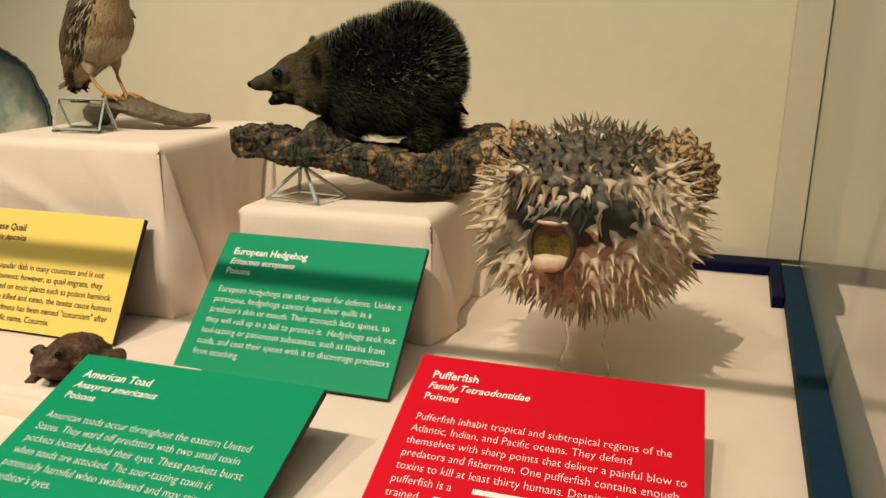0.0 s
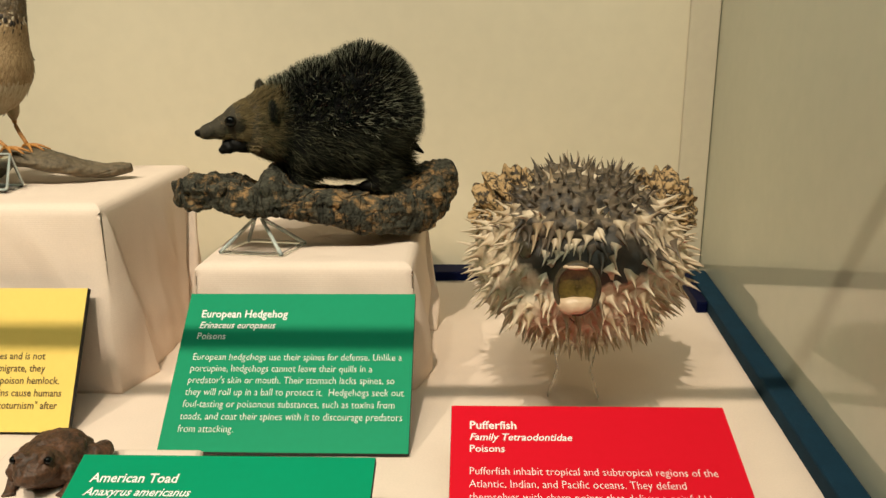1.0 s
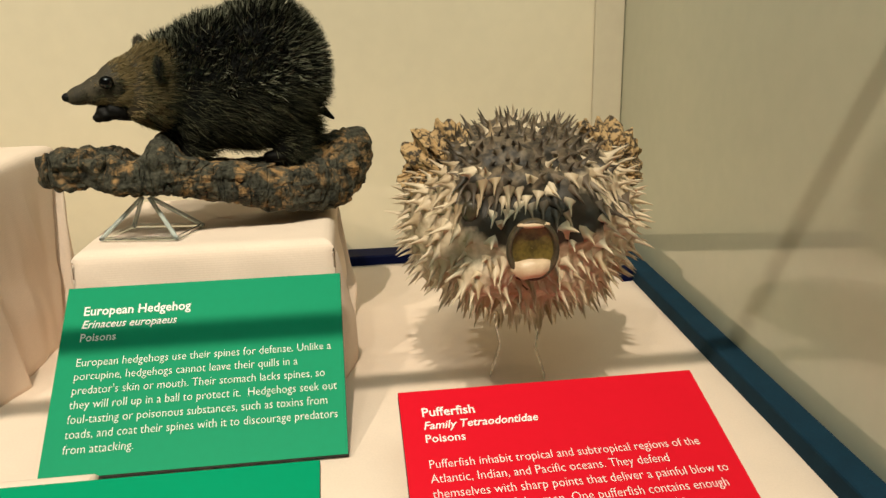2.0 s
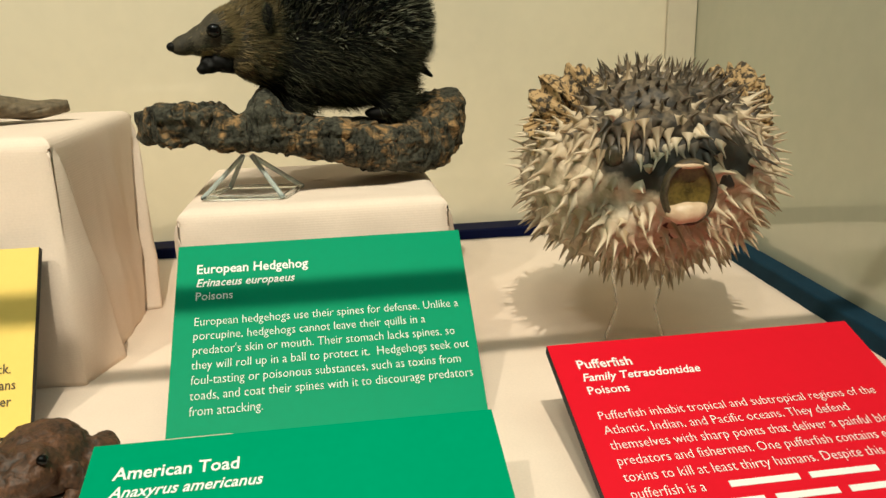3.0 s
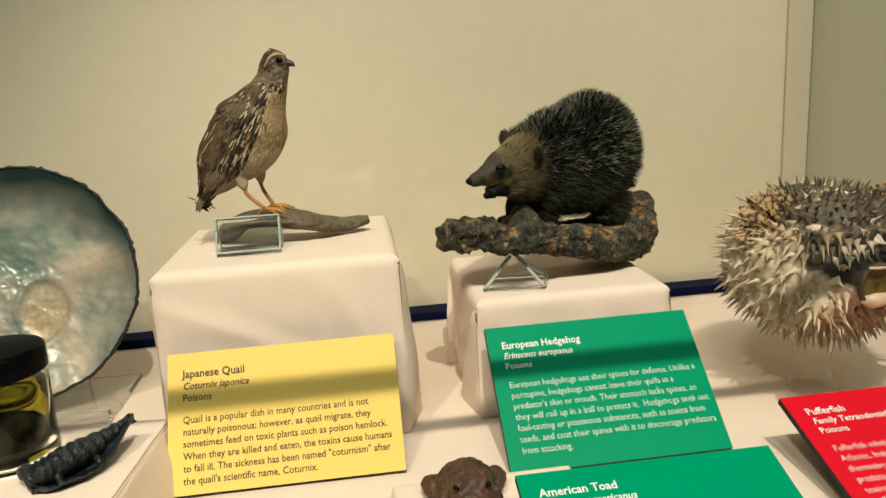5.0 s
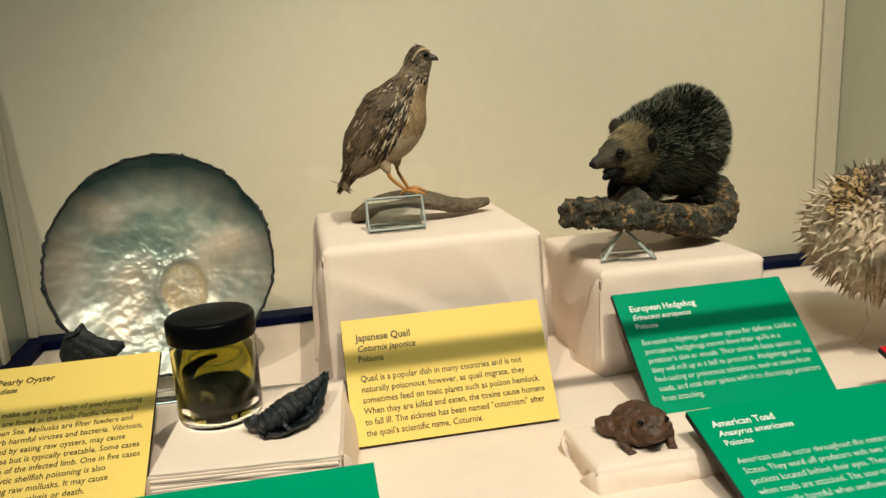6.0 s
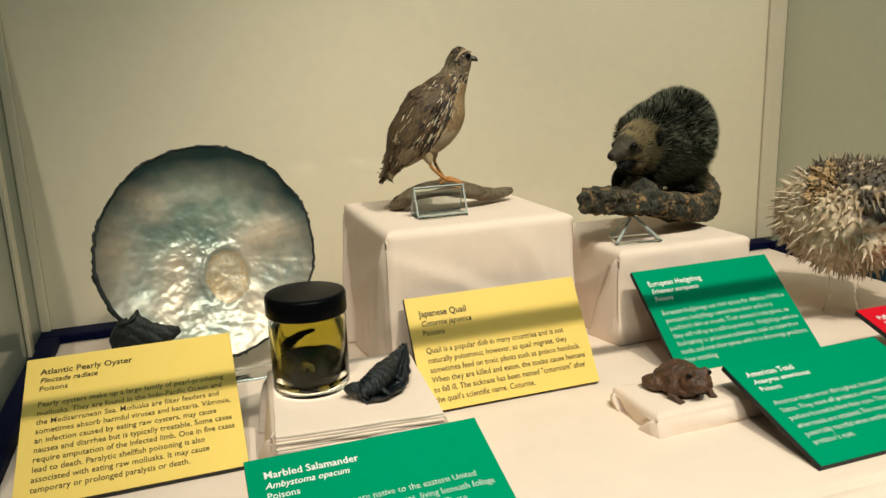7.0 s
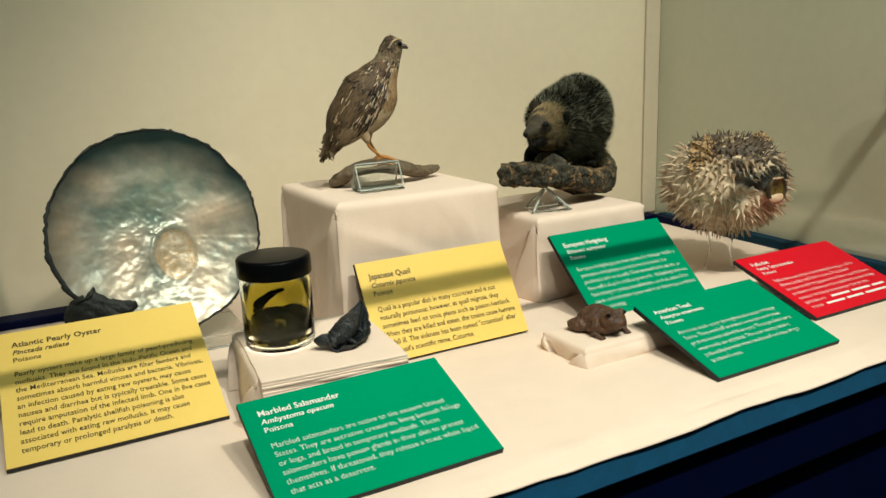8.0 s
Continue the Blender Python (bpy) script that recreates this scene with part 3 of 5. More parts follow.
NOSE_SKIN = material("black_nose_skin", (0.004, 0.004, 0.0035), rough=0.55, scale=400, fine=1500, bump=0.5, spec=0.15)
PALE_SPINES = piece_material("pale_spines", [(0.62, 0.49, 0.32), (0.72, 0.60, 0.43), (0.40, 0.29, 0.17), (0.64, 0.52, 0.36)], rough=0.5)
DARK_SPINES = piece_material("dark_spines", [(0.07, 0.055, 0.040), (0.19, 0.145, 0.10), (0.045, 0.036, 0.027), (0.36, 0.28, 0.19)], rough=0.5)
REAR_PALE = island_material("pale_rear_spines", [(0.58, 0.46, 0.31), (0.70, 0.59, 0.43), (0.42, 0.31, 0.19)], rough=0.5)
REAR_DARK = island_material("dark_rear_spines", [(0.06, 0.047, 0.033), (0.20, 0.15, 0.095), (0.035, 0.028, 0.021), (0.38, 0.29, 0.185)], rough=0.5)
FIN = material("spotted_tan_fin", (0.46, 0.305, 0.14), (0.040, 0.028, 0.016), rough=0.75, scale=260, fine=700, bump=0.6, mix=0.25)
FIN.node_tree.nodes["Color Ramp"].color_ramp.elements[0].position, FIN.node_tree.nodes["Color Ramp"].color_ramp.elements[1].position = 0.44, 0.53
LIP = material("dried_lip", (0.10, 0.072, 0.034), (0.022, 0.017, 0.010), rough=0.6, scale=150, fine=700, bump=0.4)
MOUTH = material("olive_mouth_lining", (0.20, 0.14, 0.03), (0.07, 0.048, 0.012), rough=0.35, scale=120, fine=500, bump=0.4)
TOOTH = material("bone_tooth_plate", (0.68, 0.50, 0.33), (0.60, 0.43, 0.27), rough=0.45, scale=120, fine=600, bump=0.1)
DRY_EYE = material("dried_eye", (0.075, 0.058, 0.028), (0.022, 0.018, 0.010), rough=0.45, scale=120, fine=600, bump=0.3)
BACK_FEATHER = island_material("brown_back_feathers", [(0.055, 0.036, 0.018), (0.11, 0.070, 0.032), (0.022, 0.016, 0.010), (0.13, 0.084, 0.038), (0.06, 0.040, 0.020)], rough=0.65)
STREAKS = island_material("cream_feather_shafts", [(0.50, 0.41, 0.26), (0.38, 0.29, 0.165), (0.60, 0.51, 0.34)], rough=0.6)
FLANK_FEATHER = island_material("streaked_flank_feathers", [(0.012, 0.009, 0.006), (0.42, 0.34, 0.22), (0.020, 0.014, 0.009), (0.17, 0.085, 0.032), (0.016, 0.011, 0.007), (0.05, 0.032, 0.017), (0.010, 0.008, 0.006), (0.50, 0.42, 0.29), (0.08, 0.046, 0.020)], rough=0.65, steps=True)
BREAST_FEATHER = island_material("buff_breast_feathers", [(0.27, 0.180, 0.085), (0.34, 0.240, 0.122), (0.20, 0.130, 0.058), (0.31, 0.21, 0.105)], rough=0.7)
BELLY_FEATHER = island_material("cream_belly_feathers", [(0.40, 0.32, 0.20), (0.46, 0.38, 0.25), (0.33, 0.25, 0.15)], rough=0.7)
WING_FEATHER = island_material("grey_brown_wing_feathers", [(0.135, 0.092, 0.048), (0.165, 0.115, 0.062), (0.105, 0.072, 0.038)], rough=0.65)
CHEEK_FEATHER = island_material("buff_cheek_feathers", [(0.17, 0.13, 0.08), (0.10, 0.077, 0.046), (0.21, 0.165, 0.105)], rough=0.7)
HEAD_FEATHER = island_material("dark_head_feathers", [(0.018, 0.013, 0.008), (0.07, 0.047, 0.024), (0.009, 0.007, 0.005)], rough=0.65)
QUAIL_SKIN = material("buff_plumage_base", (0.24, 0.165, 0.085), (0.12, 0.08, 0.04), rough=0.8, scale=90, fine=500, bump=0.4)
LEG = material("orange_bird_leg", (0.50, 0.23, 0.05), (0.36, 0.15, 0.03), rough=0.5, scale=150, fine=700, bump=0.3)
BELLY_SKIN = material("cream_thigh_down", (0.46, 0.36, 0.22), (0.34, 0.25, 0.14), rough=0.85, scale=150, fine=700, bump=0.5)
BEAK = material("grey_horn_beak", (0.06, 0.045, 0.03), (0.03, 0.022, 0.015), rough=0.4, scale=200, fine=700, bump=0.1)
TOAD = material("brown_toad_skin", (0.125, 0.055, 0.024), (0.018, 0.013, 0.008), rough=0.58, scale=90, fine=420, bump=0.7, depth=0.002)
BLACK_HUSK = material("black_wrinkled_skin", (0.002, 0.0035, 0.005), (0.011, 0.017, 0.020), rough=0.30, scale=160, fine=600, bump=1.0, spec=0.5, depth=0.003)
WET_BLACK = material("wet_black_skin", (0.002, 0.003, 0.003), (0.006, 0.007, 0.006), rough=0.9, scale=160, fine=600, bump=0, spec=0.0)
SHELL_BACK = material("dark_shell_crust", (0.022, 0.027, 0.025), (0.006, 0.008, 0.008), rough=0.7, scale=60, fine=300, bump=0.8, depth=0.003)


def pufferfish_skin():
    """Tan and cream below, mottled grey-brown on the back, brown-black with painted shade across the eyes."""
    m = material("pufferfish_skin", (0.70, 0.575, 0.41), (0.42, 0.32, 0.205), rough=0.6, scale=60, fine=260, bump=0.6, depth=0.002)
    nt = m.node_tree
    b = nt.nodes["Principled BSDF"]
    tc = nt.nodes.new("ShaderNodeTexCoord")
    nz = nt.nodes.new("ShaderNodeTexNoise")
    nz.inputs["Scale"].default_value, nz.inputs["Detail"].default_value = 55, 5
    nt.links.new(tc.outputs["Object"], nz.inputs["Vector"])
    colour = nt.nodes["Color Ramp"].outputs[0]
    speck = nt.nodes.new("ShaderNodeTexNoise")
    speck.inputs["Scale"].default_value, speck.inputs["Detail"].default_value = 150, 3
    nt.links.new(tc.outputs["Object"], speck.inputs["Vector"])
    greys = nt.nodes.new("ShaderNodeValToRGB")
    greys.color_ramp.elements[0].position, greys.color_ramp.elements[1].position = 0.40, 0.62
    greys.color_ramp.elements[0].color, greys.color_ramp.elements[1].color = (0.024, 0.019, 0.013, 1), (0.160, 0.120, 0.075, 1)
    nt.links.new(speck.outputs["Fac"], greys.inputs[0])
    # Second mask: dark marking plus painted shade under the brow; third: painted chin crease.
    for centre, radii, tone in (((-0.006, -0.020, 0.186), (0.056, 0.094, 0.042), greys.outputs[0]), ((-0.012, -0.082, 0.144), (0.058, 0.040, 0.0185), (0.032, 0.025, 0.016, 1)), ((-0.012, -0.080, 0.104), (0.006, 0.030, 0.010), (0.030, 0.024, 0.017, 1))):
        off = nt.nodes.new("ShaderNodeVectorMath")
        off.operation = "SUBTRACT"
        off.inputs[1].default_value = centre
        nt.links.new(tc.outputs["Object"], off.inputs[0])
        div = nt.nodes.new("ShaderNodeVectorMath")
        div.operation = "DIVIDE"
        div.inputs[1].default_value = radii
        nt.links.new(off.outputs[0], div.inputs[0])
        far = nt.nodes.new("ShaderNodeVectorMath")
        far.operation = "LENGTH"
        nt.links.new(div.outputs[0], far.inputs[0])
        wob = nt.nodes.new("ShaderNodeMath")
        wob.operation = "MULTIPLY_ADD"
        wob.inputs[1].default_value = 0.9
        nt.links.new(nz.outputs["Fac"], wob.inputs[0])
        nt.links.new(far.outputs["Value"], wob.inputs[2])
        mask = nt.nodes.new("ShaderNodeMapRange")
        mask.inputs[1].default_value, mask.inputs[2].default_value = 1.56, 1.36
        nt.links.new(wob.outputs[0], mask.inputs[0])
        mixc = nt.nodes.new("ShaderNodeMix")
        mixc.data_type = "RGBA"
        nt.links.new(mask.outputs[0], mixc.inputs[0])
        nt.links.new(colour, mixc.inputs[6])
        if isinstance(tone, tuple):
            mixc.inputs[7].default_value = tone
        else:
            nt.links.new(tone, mixc.inputs[7])
        colour = mixc.outputs[2]
    nt.links.new(colour, b.inputs["Base Color"])
    return m


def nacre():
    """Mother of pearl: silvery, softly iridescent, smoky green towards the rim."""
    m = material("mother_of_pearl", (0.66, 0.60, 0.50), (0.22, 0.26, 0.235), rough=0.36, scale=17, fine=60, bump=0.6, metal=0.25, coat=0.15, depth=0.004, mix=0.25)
    nt = m.node_tree
    b = nt.nodes["Principled BSDF"]
    ramp = [n for n in nt.nodes if n.type == "VALTORGB"][0]
    tc = nt.nodes.new("ShaderNodeTexCoord")
    nz = nt.nodes.new("ShaderNodeTexNoise")
    nz.inputs["Scale"].default_value = 14
    nt.links.new(tc.outputs["Object"], nz.inputs["Vector"])
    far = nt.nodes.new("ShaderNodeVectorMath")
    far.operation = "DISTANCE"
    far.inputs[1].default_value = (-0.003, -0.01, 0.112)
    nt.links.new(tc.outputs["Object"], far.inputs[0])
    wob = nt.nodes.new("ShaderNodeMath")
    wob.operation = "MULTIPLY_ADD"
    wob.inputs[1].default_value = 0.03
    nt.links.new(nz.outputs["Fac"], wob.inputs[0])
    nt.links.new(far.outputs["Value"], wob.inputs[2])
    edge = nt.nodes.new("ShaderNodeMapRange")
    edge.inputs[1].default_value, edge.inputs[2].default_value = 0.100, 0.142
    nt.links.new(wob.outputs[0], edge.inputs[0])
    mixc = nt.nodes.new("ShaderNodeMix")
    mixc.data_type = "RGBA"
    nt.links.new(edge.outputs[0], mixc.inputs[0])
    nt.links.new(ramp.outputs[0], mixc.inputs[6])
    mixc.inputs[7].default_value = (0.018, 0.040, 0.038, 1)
    tone = nt.nodes.new("ShaderNodeTexNoise")
    tone.inputs["Scale"].default_value, tone.inputs["Detail"].default_value = 9, 3
    nt.links.new(tc.outputs["Object"], tone.inputs["Vector"])
    hue = nt.nodes.new("ShaderNodeValToRGB")
    hue.color_ramp.elements[0].position, hue.color_ramp.elements[1].position = 0.35, 0.68
    hue.color_ramp.elements[0].color, hue.color_ramp.elements[1].color = (0.62, 0.80, 0.75, 1), (1.0, 0.84, 0.68, 1)
    hue.color_ramp.elements.new(0.5).color = (1.0, 0.98, 0.92, 1)
    nt.links.new(tone.outputs["Fac"], hue.inputs[0])
    tint = nt.nodes.new("ShaderNodeMix")
    tint.data_type, tint.blend_type = "RGBA", "MULTIPLY"
    tint.inputs[0].default_value = 1.0
    nt.links.new(ramp.outputs[0], tint.inputs[6])
    nt.links.new(hue.outputs[0], tint.inputs[7])
    nt.links.new(tint.outputs[2], mixc.inputs[6])
    nt.links.new(mixc.outputs[2], b.inputs["Base Color"])
    film = nt.nodes.new("ShaderNodeMapRange")
    film.inputs[3].default_value, film.inputs[4].default_value = 250, 620
    nt.links.new(nz.outputs["Fac"], film.inputs[0])
    nt.links.new(film.outputs[0], b.inputs["Thin Film Thickness"])
    b.inputs["Thin Film IOR"].default_value = 1.5
    return m


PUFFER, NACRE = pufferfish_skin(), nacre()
SCAR = material("golden_muscle_scar", (0.42, 0.28, 0.11), (0.50, 0.47, 0.37), rough=0.4, scale=38, fine=250, bump=0.5, metal=0.2, coat=0.4, depth=0.002)


# ---- cork bark and hedgehog ----
def bark_skin(u, a, q):
    warp = Vector((noise.noise(q * 50), noise.noise(q * 50 + Vector((7, 0, 0))), noise.noise(q * 50 + Vector((0, 9, 0))))) * 0.35
    near = noise.voronoi(Vector((q.x * 55, q.y * 45, q.z * 20)) + warp)[0]
    plate = min(1.0, (near[1] - near[0]) * 3.5)
    fine = noise.voronoi(Vector((q.x * 150, q.y * 120, q.z * 120)) + warp)[0]
    chip = min(1.0, (fine[1] - fine[0]) * 3.0)
    shelf = noise.noise(Vector((q.x * 30, q.y * 40, q.z * 210 + 4)))
    ridge = 0.5 - abs(noise.noise(Vector((q.x * 75 + q.z * 40, q.y * 26 - q.x * 40, q.z * 26)) + warp))
    crack = max(0.0, 0.13 - abs(noise.noise(Vector((q.x * 120 + 30 * q.y, q.y * 50, q.z * 24)) + warp * 2)))
    peak = 0.011 * math.exp(-(((q.x + 0.306) / 0.009) ** 2)) * max(0.0, math.sin(a)) ** 2
    cleft = 0.009 * math.exp(-(((q.x + 0.326) / 0.007) ** 2)) * max(0.0, math.sin(a))
    return 0.0045 * noise.noise(q * 26) + 0.0016 * (plate - 0.8) + 0.0007 * (chip - 0.5) + 0.0020 * shelf + 0.0005 * noise.noise(q * 180) - 0.016 * crack + 0.012 * (ridge - 0.32) * (0.30 + 0.70 * math.exp(-(((q.x + 0.36) / 0.045) ** 2))) + peak - cleft


bark = single("cork_bark", tube_bm([(-0.386, 0.600, 1.061, 0.008, 0.008), (-0.379, 0.604, 1.061, 0.022, 0.0145), (-0.350, 0.613, 1.0605, 0.028, 0.0160), (-0.326, 0.619, 1.0565, 0.031, 0.0140), (-0.304, 0.625, 1.0575, 0.034, 0.0165), (-0.280, 0.632, 1.050, 0.035, 0.0155),
                                    (-0.255, 0.640, 1.0435, 0.036, 0.0170), (-0.230, 0.648, 1.0375, 0.036, 0.0205), (-0.208, 0.660, 1.0365, 0.036, 0.0230), (-0.190, 0.676, 1.043, 0.034, 0.0230), (-0.176, 0.694, 1.053, 0.027, 0.0200), (-0.165, 0.708, 1.059, 0.019, 0.0170), (-0.156, 0.718, 1.061, 0.008, 0.0095)],
                                   330, 190, bark_skin, 0.55), BARK, "rugged dark brown cork bark slab under the hedgehog", "bark")
easel = thing("bark_easel", (-0.325, 0.60, 1.010), "small clear acrylic easel under the bark", "stand")
part("base", rods_bm([((-0.352, 0.598, 1.0125), (-0.297, 0.590, 1.0125)), ((-0.352, 0.598, 1.0125), (-0.338, 0.635, 1.0125)), ((-0.297, 0.590, 1.0125), (-0.285, 0.628, 1.0125)), ((-0.338, 0.635, 1.0125), (-0.285, 0.628, 1.0125))], 0.0016), ACRYLIC, easel)
for a, b in (((-0.352, 0.598, 1.012), (-0.324, 0.612, 1.0385)), ((-0.297, 0.590, 1.012), (-0.318, 0.612, 1.0385)), ((-0.338, 0.635, 1.012), (-0.324, 0.614, 1.0385)), ((-0.285, 0.628, 1.012), (-0.318, 0.614, 1.0385))):
    part("strut", rods_bm([(a, b)], 0.0017), GLINT_ACRYLIC, easel)
pane = bmesh.new()
vs = [pane.verts.new(p) for p in ((-0.352, 0.598, 1.012), (-0.297, 0.590, 1.012), (-0.318, 0.612, 1.038), (-0.324, 0.612, 1.038))]
pane.faces.new(vs)
ext = bmesh.ops.extrude_face_region(pane, geom=pane.faces[:])
bmesh.ops.translate(pane, vec=(0, 0.0018, 0.0006), verts=[v for v in ext["geom"] if isinstance(v, bmesh.types.BMVert)])
bmesh.ops.recalc_face_normals(pane, faces=pane.faces[:])
part("front_plate", pane, THIN_ACRYLIC, easel)


def hedgehog():
    base = (-0.25, 0.65, 1.062)
    ob = thing("hedgehog_mount", base, "taxidermy hedgehog with open mouth standing on bark", "taxidermy")
    rng = np.random.default_rng(5)
    body = blob_mesh("body", [(-0.250, 0.656, 1.114, 0.059, 0.044, 0.047, -10, 0), (-0.231, 0.660, 1.126, 0.046, 0.043, 0.054, 0, 0), (-0.278, 0.645, 1.110, 0.043, 0.038, 0.041, -15, 0), (-0.293, 0.641, 1.129, 0.027, 0.031, 0.024, 0, 20), (-0.270, 0.650, 1.139, 0.036, 0.034, 0.027, 0, -20),
                              (-0.304, 0.667, 1.072, 0.012, 0.012, 0.020, 0, 0), (-0.285, 0.632, 1.074, 0.012, 0.012, 0.018, 0, 0), (-0.216, 0.640, 1.074, 0.014, 0.012, 0.019, 0, 0), (-0.206, 0.680, 1.074, 0.014, 0.013, 0.019, 0, 0)], 0.0028, 5, base)
    head = blob_mesh("head", [(-0.308, 0.626, 1.118, 0.029, 0.0265, 0.030, 25, 0), (-0.326, 0.616, 1.1210, 0.021, 0.0180, 0.0178, 25, -18), (-0.341, 0.609, 1.1180, 0.0145, 0.0105, 0.0104, 25, -22),
                              (-0.352, 0.6040, 1.1152, 0.0115, 0.0074, 0.0070, 25, -16), (-0.318, 0.617, 1.104, 0.014, 0.012, 0.010, 25, 0)], 0.0018, 4, base)
    mesh_part("body", body, HEDGE_SKIN, ob, "dark brown hide", True)
    mesh_part("head", head, FACE_SKIN, ob, "tan-brown pointed face", True)
    b = np.array(base)
    part("nose", ball_bm(-0.3605, 0.6000, 1.1138, 0.0038, 0.0034, 0.0032), NOSE_SKIN, ob, "black nose tip", True)
    # Solid black blob: lower jaw together with the darkness inside the open mouth.
    jaw = blob_mesh("jaw", [(-0.322, 0.616, 1.105, 0.013, 0.011, 0.010, 25, 0), (-0.332, 0.6115, 1.1035, 0.0110, 0.0088, 0.0080, 25, 10), (-0.339, 0.6085, 1.1020, 0.0072, 0.0062, 0.0066, 25, 15), (-0.3435, 0.6065, 1.0985, 0.0046, 0.0042, 0.0042, 25, 0)], 0.0012, 3, base)
    roughen(jaw, 0.0016, 160, 2.0, 3)
    mesh_part("jaw", jaw, NOSE_SKIN, ob, "black blob for the dark open mouth and lower jaw", True)
    for x, y, z in ((-0.3325, 0.5960, 1.1235), (-0.339, 0.6245, 1.1235)):
        part("eye", ball_bm(x, y, z, 0.0049, 0.0040, 0.0047), GLOSS_BLACK, ob, "glossy black eye", True)
    for x, y, z, t in ((-0.319, 0.640, 1.1455, 35), (-0.2975, 0.5985, 1.1310, 20)):
        ear = ball_bm(x, y, z, 0.0030, 0.0064, 0.0086, t)
        ear_ob = part("ear", ear, HEDGE_SKIN if t == 20 else FACE_SKIN, ob, "small dark round ear" if t == 20 else "small brown round ear", True)
        p, n = scatter(ear_ob.data, 700, rng)
        d = unit(0.7 * n + np.array([0.25, 0.0, 0.25]) + rng.normal(0, 0.3, p.shape))
        me = spikes_mesh("ear_fur", p - n * 0.0005, d, rng.uniform(0.0015, 0.0035, len(p)), rng.uniform(0.0002, 0.0003, len(p)), 3)
        mesh_part("ear_fur", me, DARK_FUR if t == 20 else MUZZLE_FUR, ear_ob)["kind"] = "stuff"
    for x, y in ((-0.312, 0.668), (-0.294, 0.630), (-0.223, 0.638), (-0.212, 0.682)):
        part("foot", ball_bm(x, y, 1.0625, 0.013, 0.007, 0.005), NOSE_SKIN, ob, "dark clawed foot", True)
    part("tail", tube_bm([(-0.190, 0.668, 1.094, 0.004, 0.004), (-0.184, 0.668, 1.089, 0.0022, 0.0022), (-0.180, 0.668, 1.086, 0.0008, 0.0008)], 8, 8), HEDGE_SKIN, ob, "", True)

    def line(p):
        return 1.120 - 0.16 * (p[:, 0] + 0.30) * 0.6

    def keep_quill(p, n):
        w = p + b
        return (w[:, 2] > line(w) + 0.004 * np.sin(w[:, 0] * 180)) & (w[:, 0] > -0.312)

    p, n = scatter(body, 21000, rng, keep_quill)
    d = unit(n + np.array([0.30, 0.03, 0.02]) + rng.normal(0, 0.20, p.shape))
    k = len(p)
    me = spikes_mesh("quill_coat", p - n * 0.001, d, rng.uniform(0.0075, 0.0115, k), rng.uniform(0.00042, 0.00066, k), 3)
    mesh_part("quill_coat", me, QUILLS, ob, "dense grey-black quills with pale tips")["kind"] = "stuff"

    def keep_fur(p, n):
        w = p + b
        return w[:, 2] < line(w) + 0.005

    p, n = scatter(body, 24000, rng, keep_fur)
    d = unit(0.42 * n + np.array([0.85, 0.0, -0.22]) + rng.normal(0, 0.22, p.shape))
    k = len(p)
    me = spikes_mesh("fur", p - n * 0.001, d, rng.uniform(0.006, 0.014, k), rng.uniform(0.00020, 0.00036, k), 3)
    mesh_part("fur", me, DARK_FUR, ob, "coarse dark brown flank fur")["kind"] = "stuff"
    def stripe(w):
        """Dark mask along the side of the snout, from the nose through the eye, and round the jaw."""
        along = (w[:, 0] + 0.3625) / 0.036
        middle = 1.1115 + 0.0085 * along
        return (np.abs(w[:, 2] - middle) < 0.0035 + 0.0015 * along) & (along < 1.05) | (w[:, 0] < -0.3545)

    for name, mat, label, count, which in (("muzzle_fur", DARK_FUR, "black fur along the snout and round the eye", 30000, True), ("face_fur", FACE_FUR, "coarse tan face fur", 34000, False)):
        p, n = scatter(head, count, rng)
        w = p + b
        keep = (stripe(w + rng.normal(0, 0.0008, w.shape)) == which) & (w[:, 0] < -0.300 + rng.normal(0, 0.005, len(w)))
        if not which:
            keep &= (w[:, 2] > 1.098 + 0.35 * np.maximum(0, w[:, 0] + 0.325)) | (rng.random(len(w)) < 0.3)
        p, n, w = p[keep], n[keep], w[keep]
        d = unit(0.30 * n + np.array([0.85, 0.22, 0.02]) + (w[:, 2:3] - 1.118) * np.array([[0.0, 0.0, 9.0]]) + rng.normal(0, 0.13, p.shape))
        k = len(p)
        grow = 0.22 + 0.78 * np.clip((w[:, 0] + 0.352) / 0.045, 0, 1)
        me = spikes_mesh(name, p - n * 0.0006, d, rng.uniform(0.006, 0.011, k) * grow, rng.uniform(0.00026, 0.00042, k), 3)
        mesh_part(name, me, mat, ob, label)["kind"] = "stuff"
    p, n = scatter(head, 9000, rng, lambda p, n: (p[:, 0] + b[0]) > -0.312)
    k = len(p)
    d = unit(0.40 * n + np.array([0.85, 0.1, -0.10]) + rng.normal(0, 0.16, p.shape))
    me = spikes_mesh("nape_fur", p - n * 0.0006, d, rng.uniform(0.006, 0.012, k), rng.uniform(0.00022, 0.00036, k), 3)
    mesh_part("nape_fur", me, DARK_FUR, ob, "dark fur behind the face")["kind"] = "stuff"
    return ob


hedgehog()


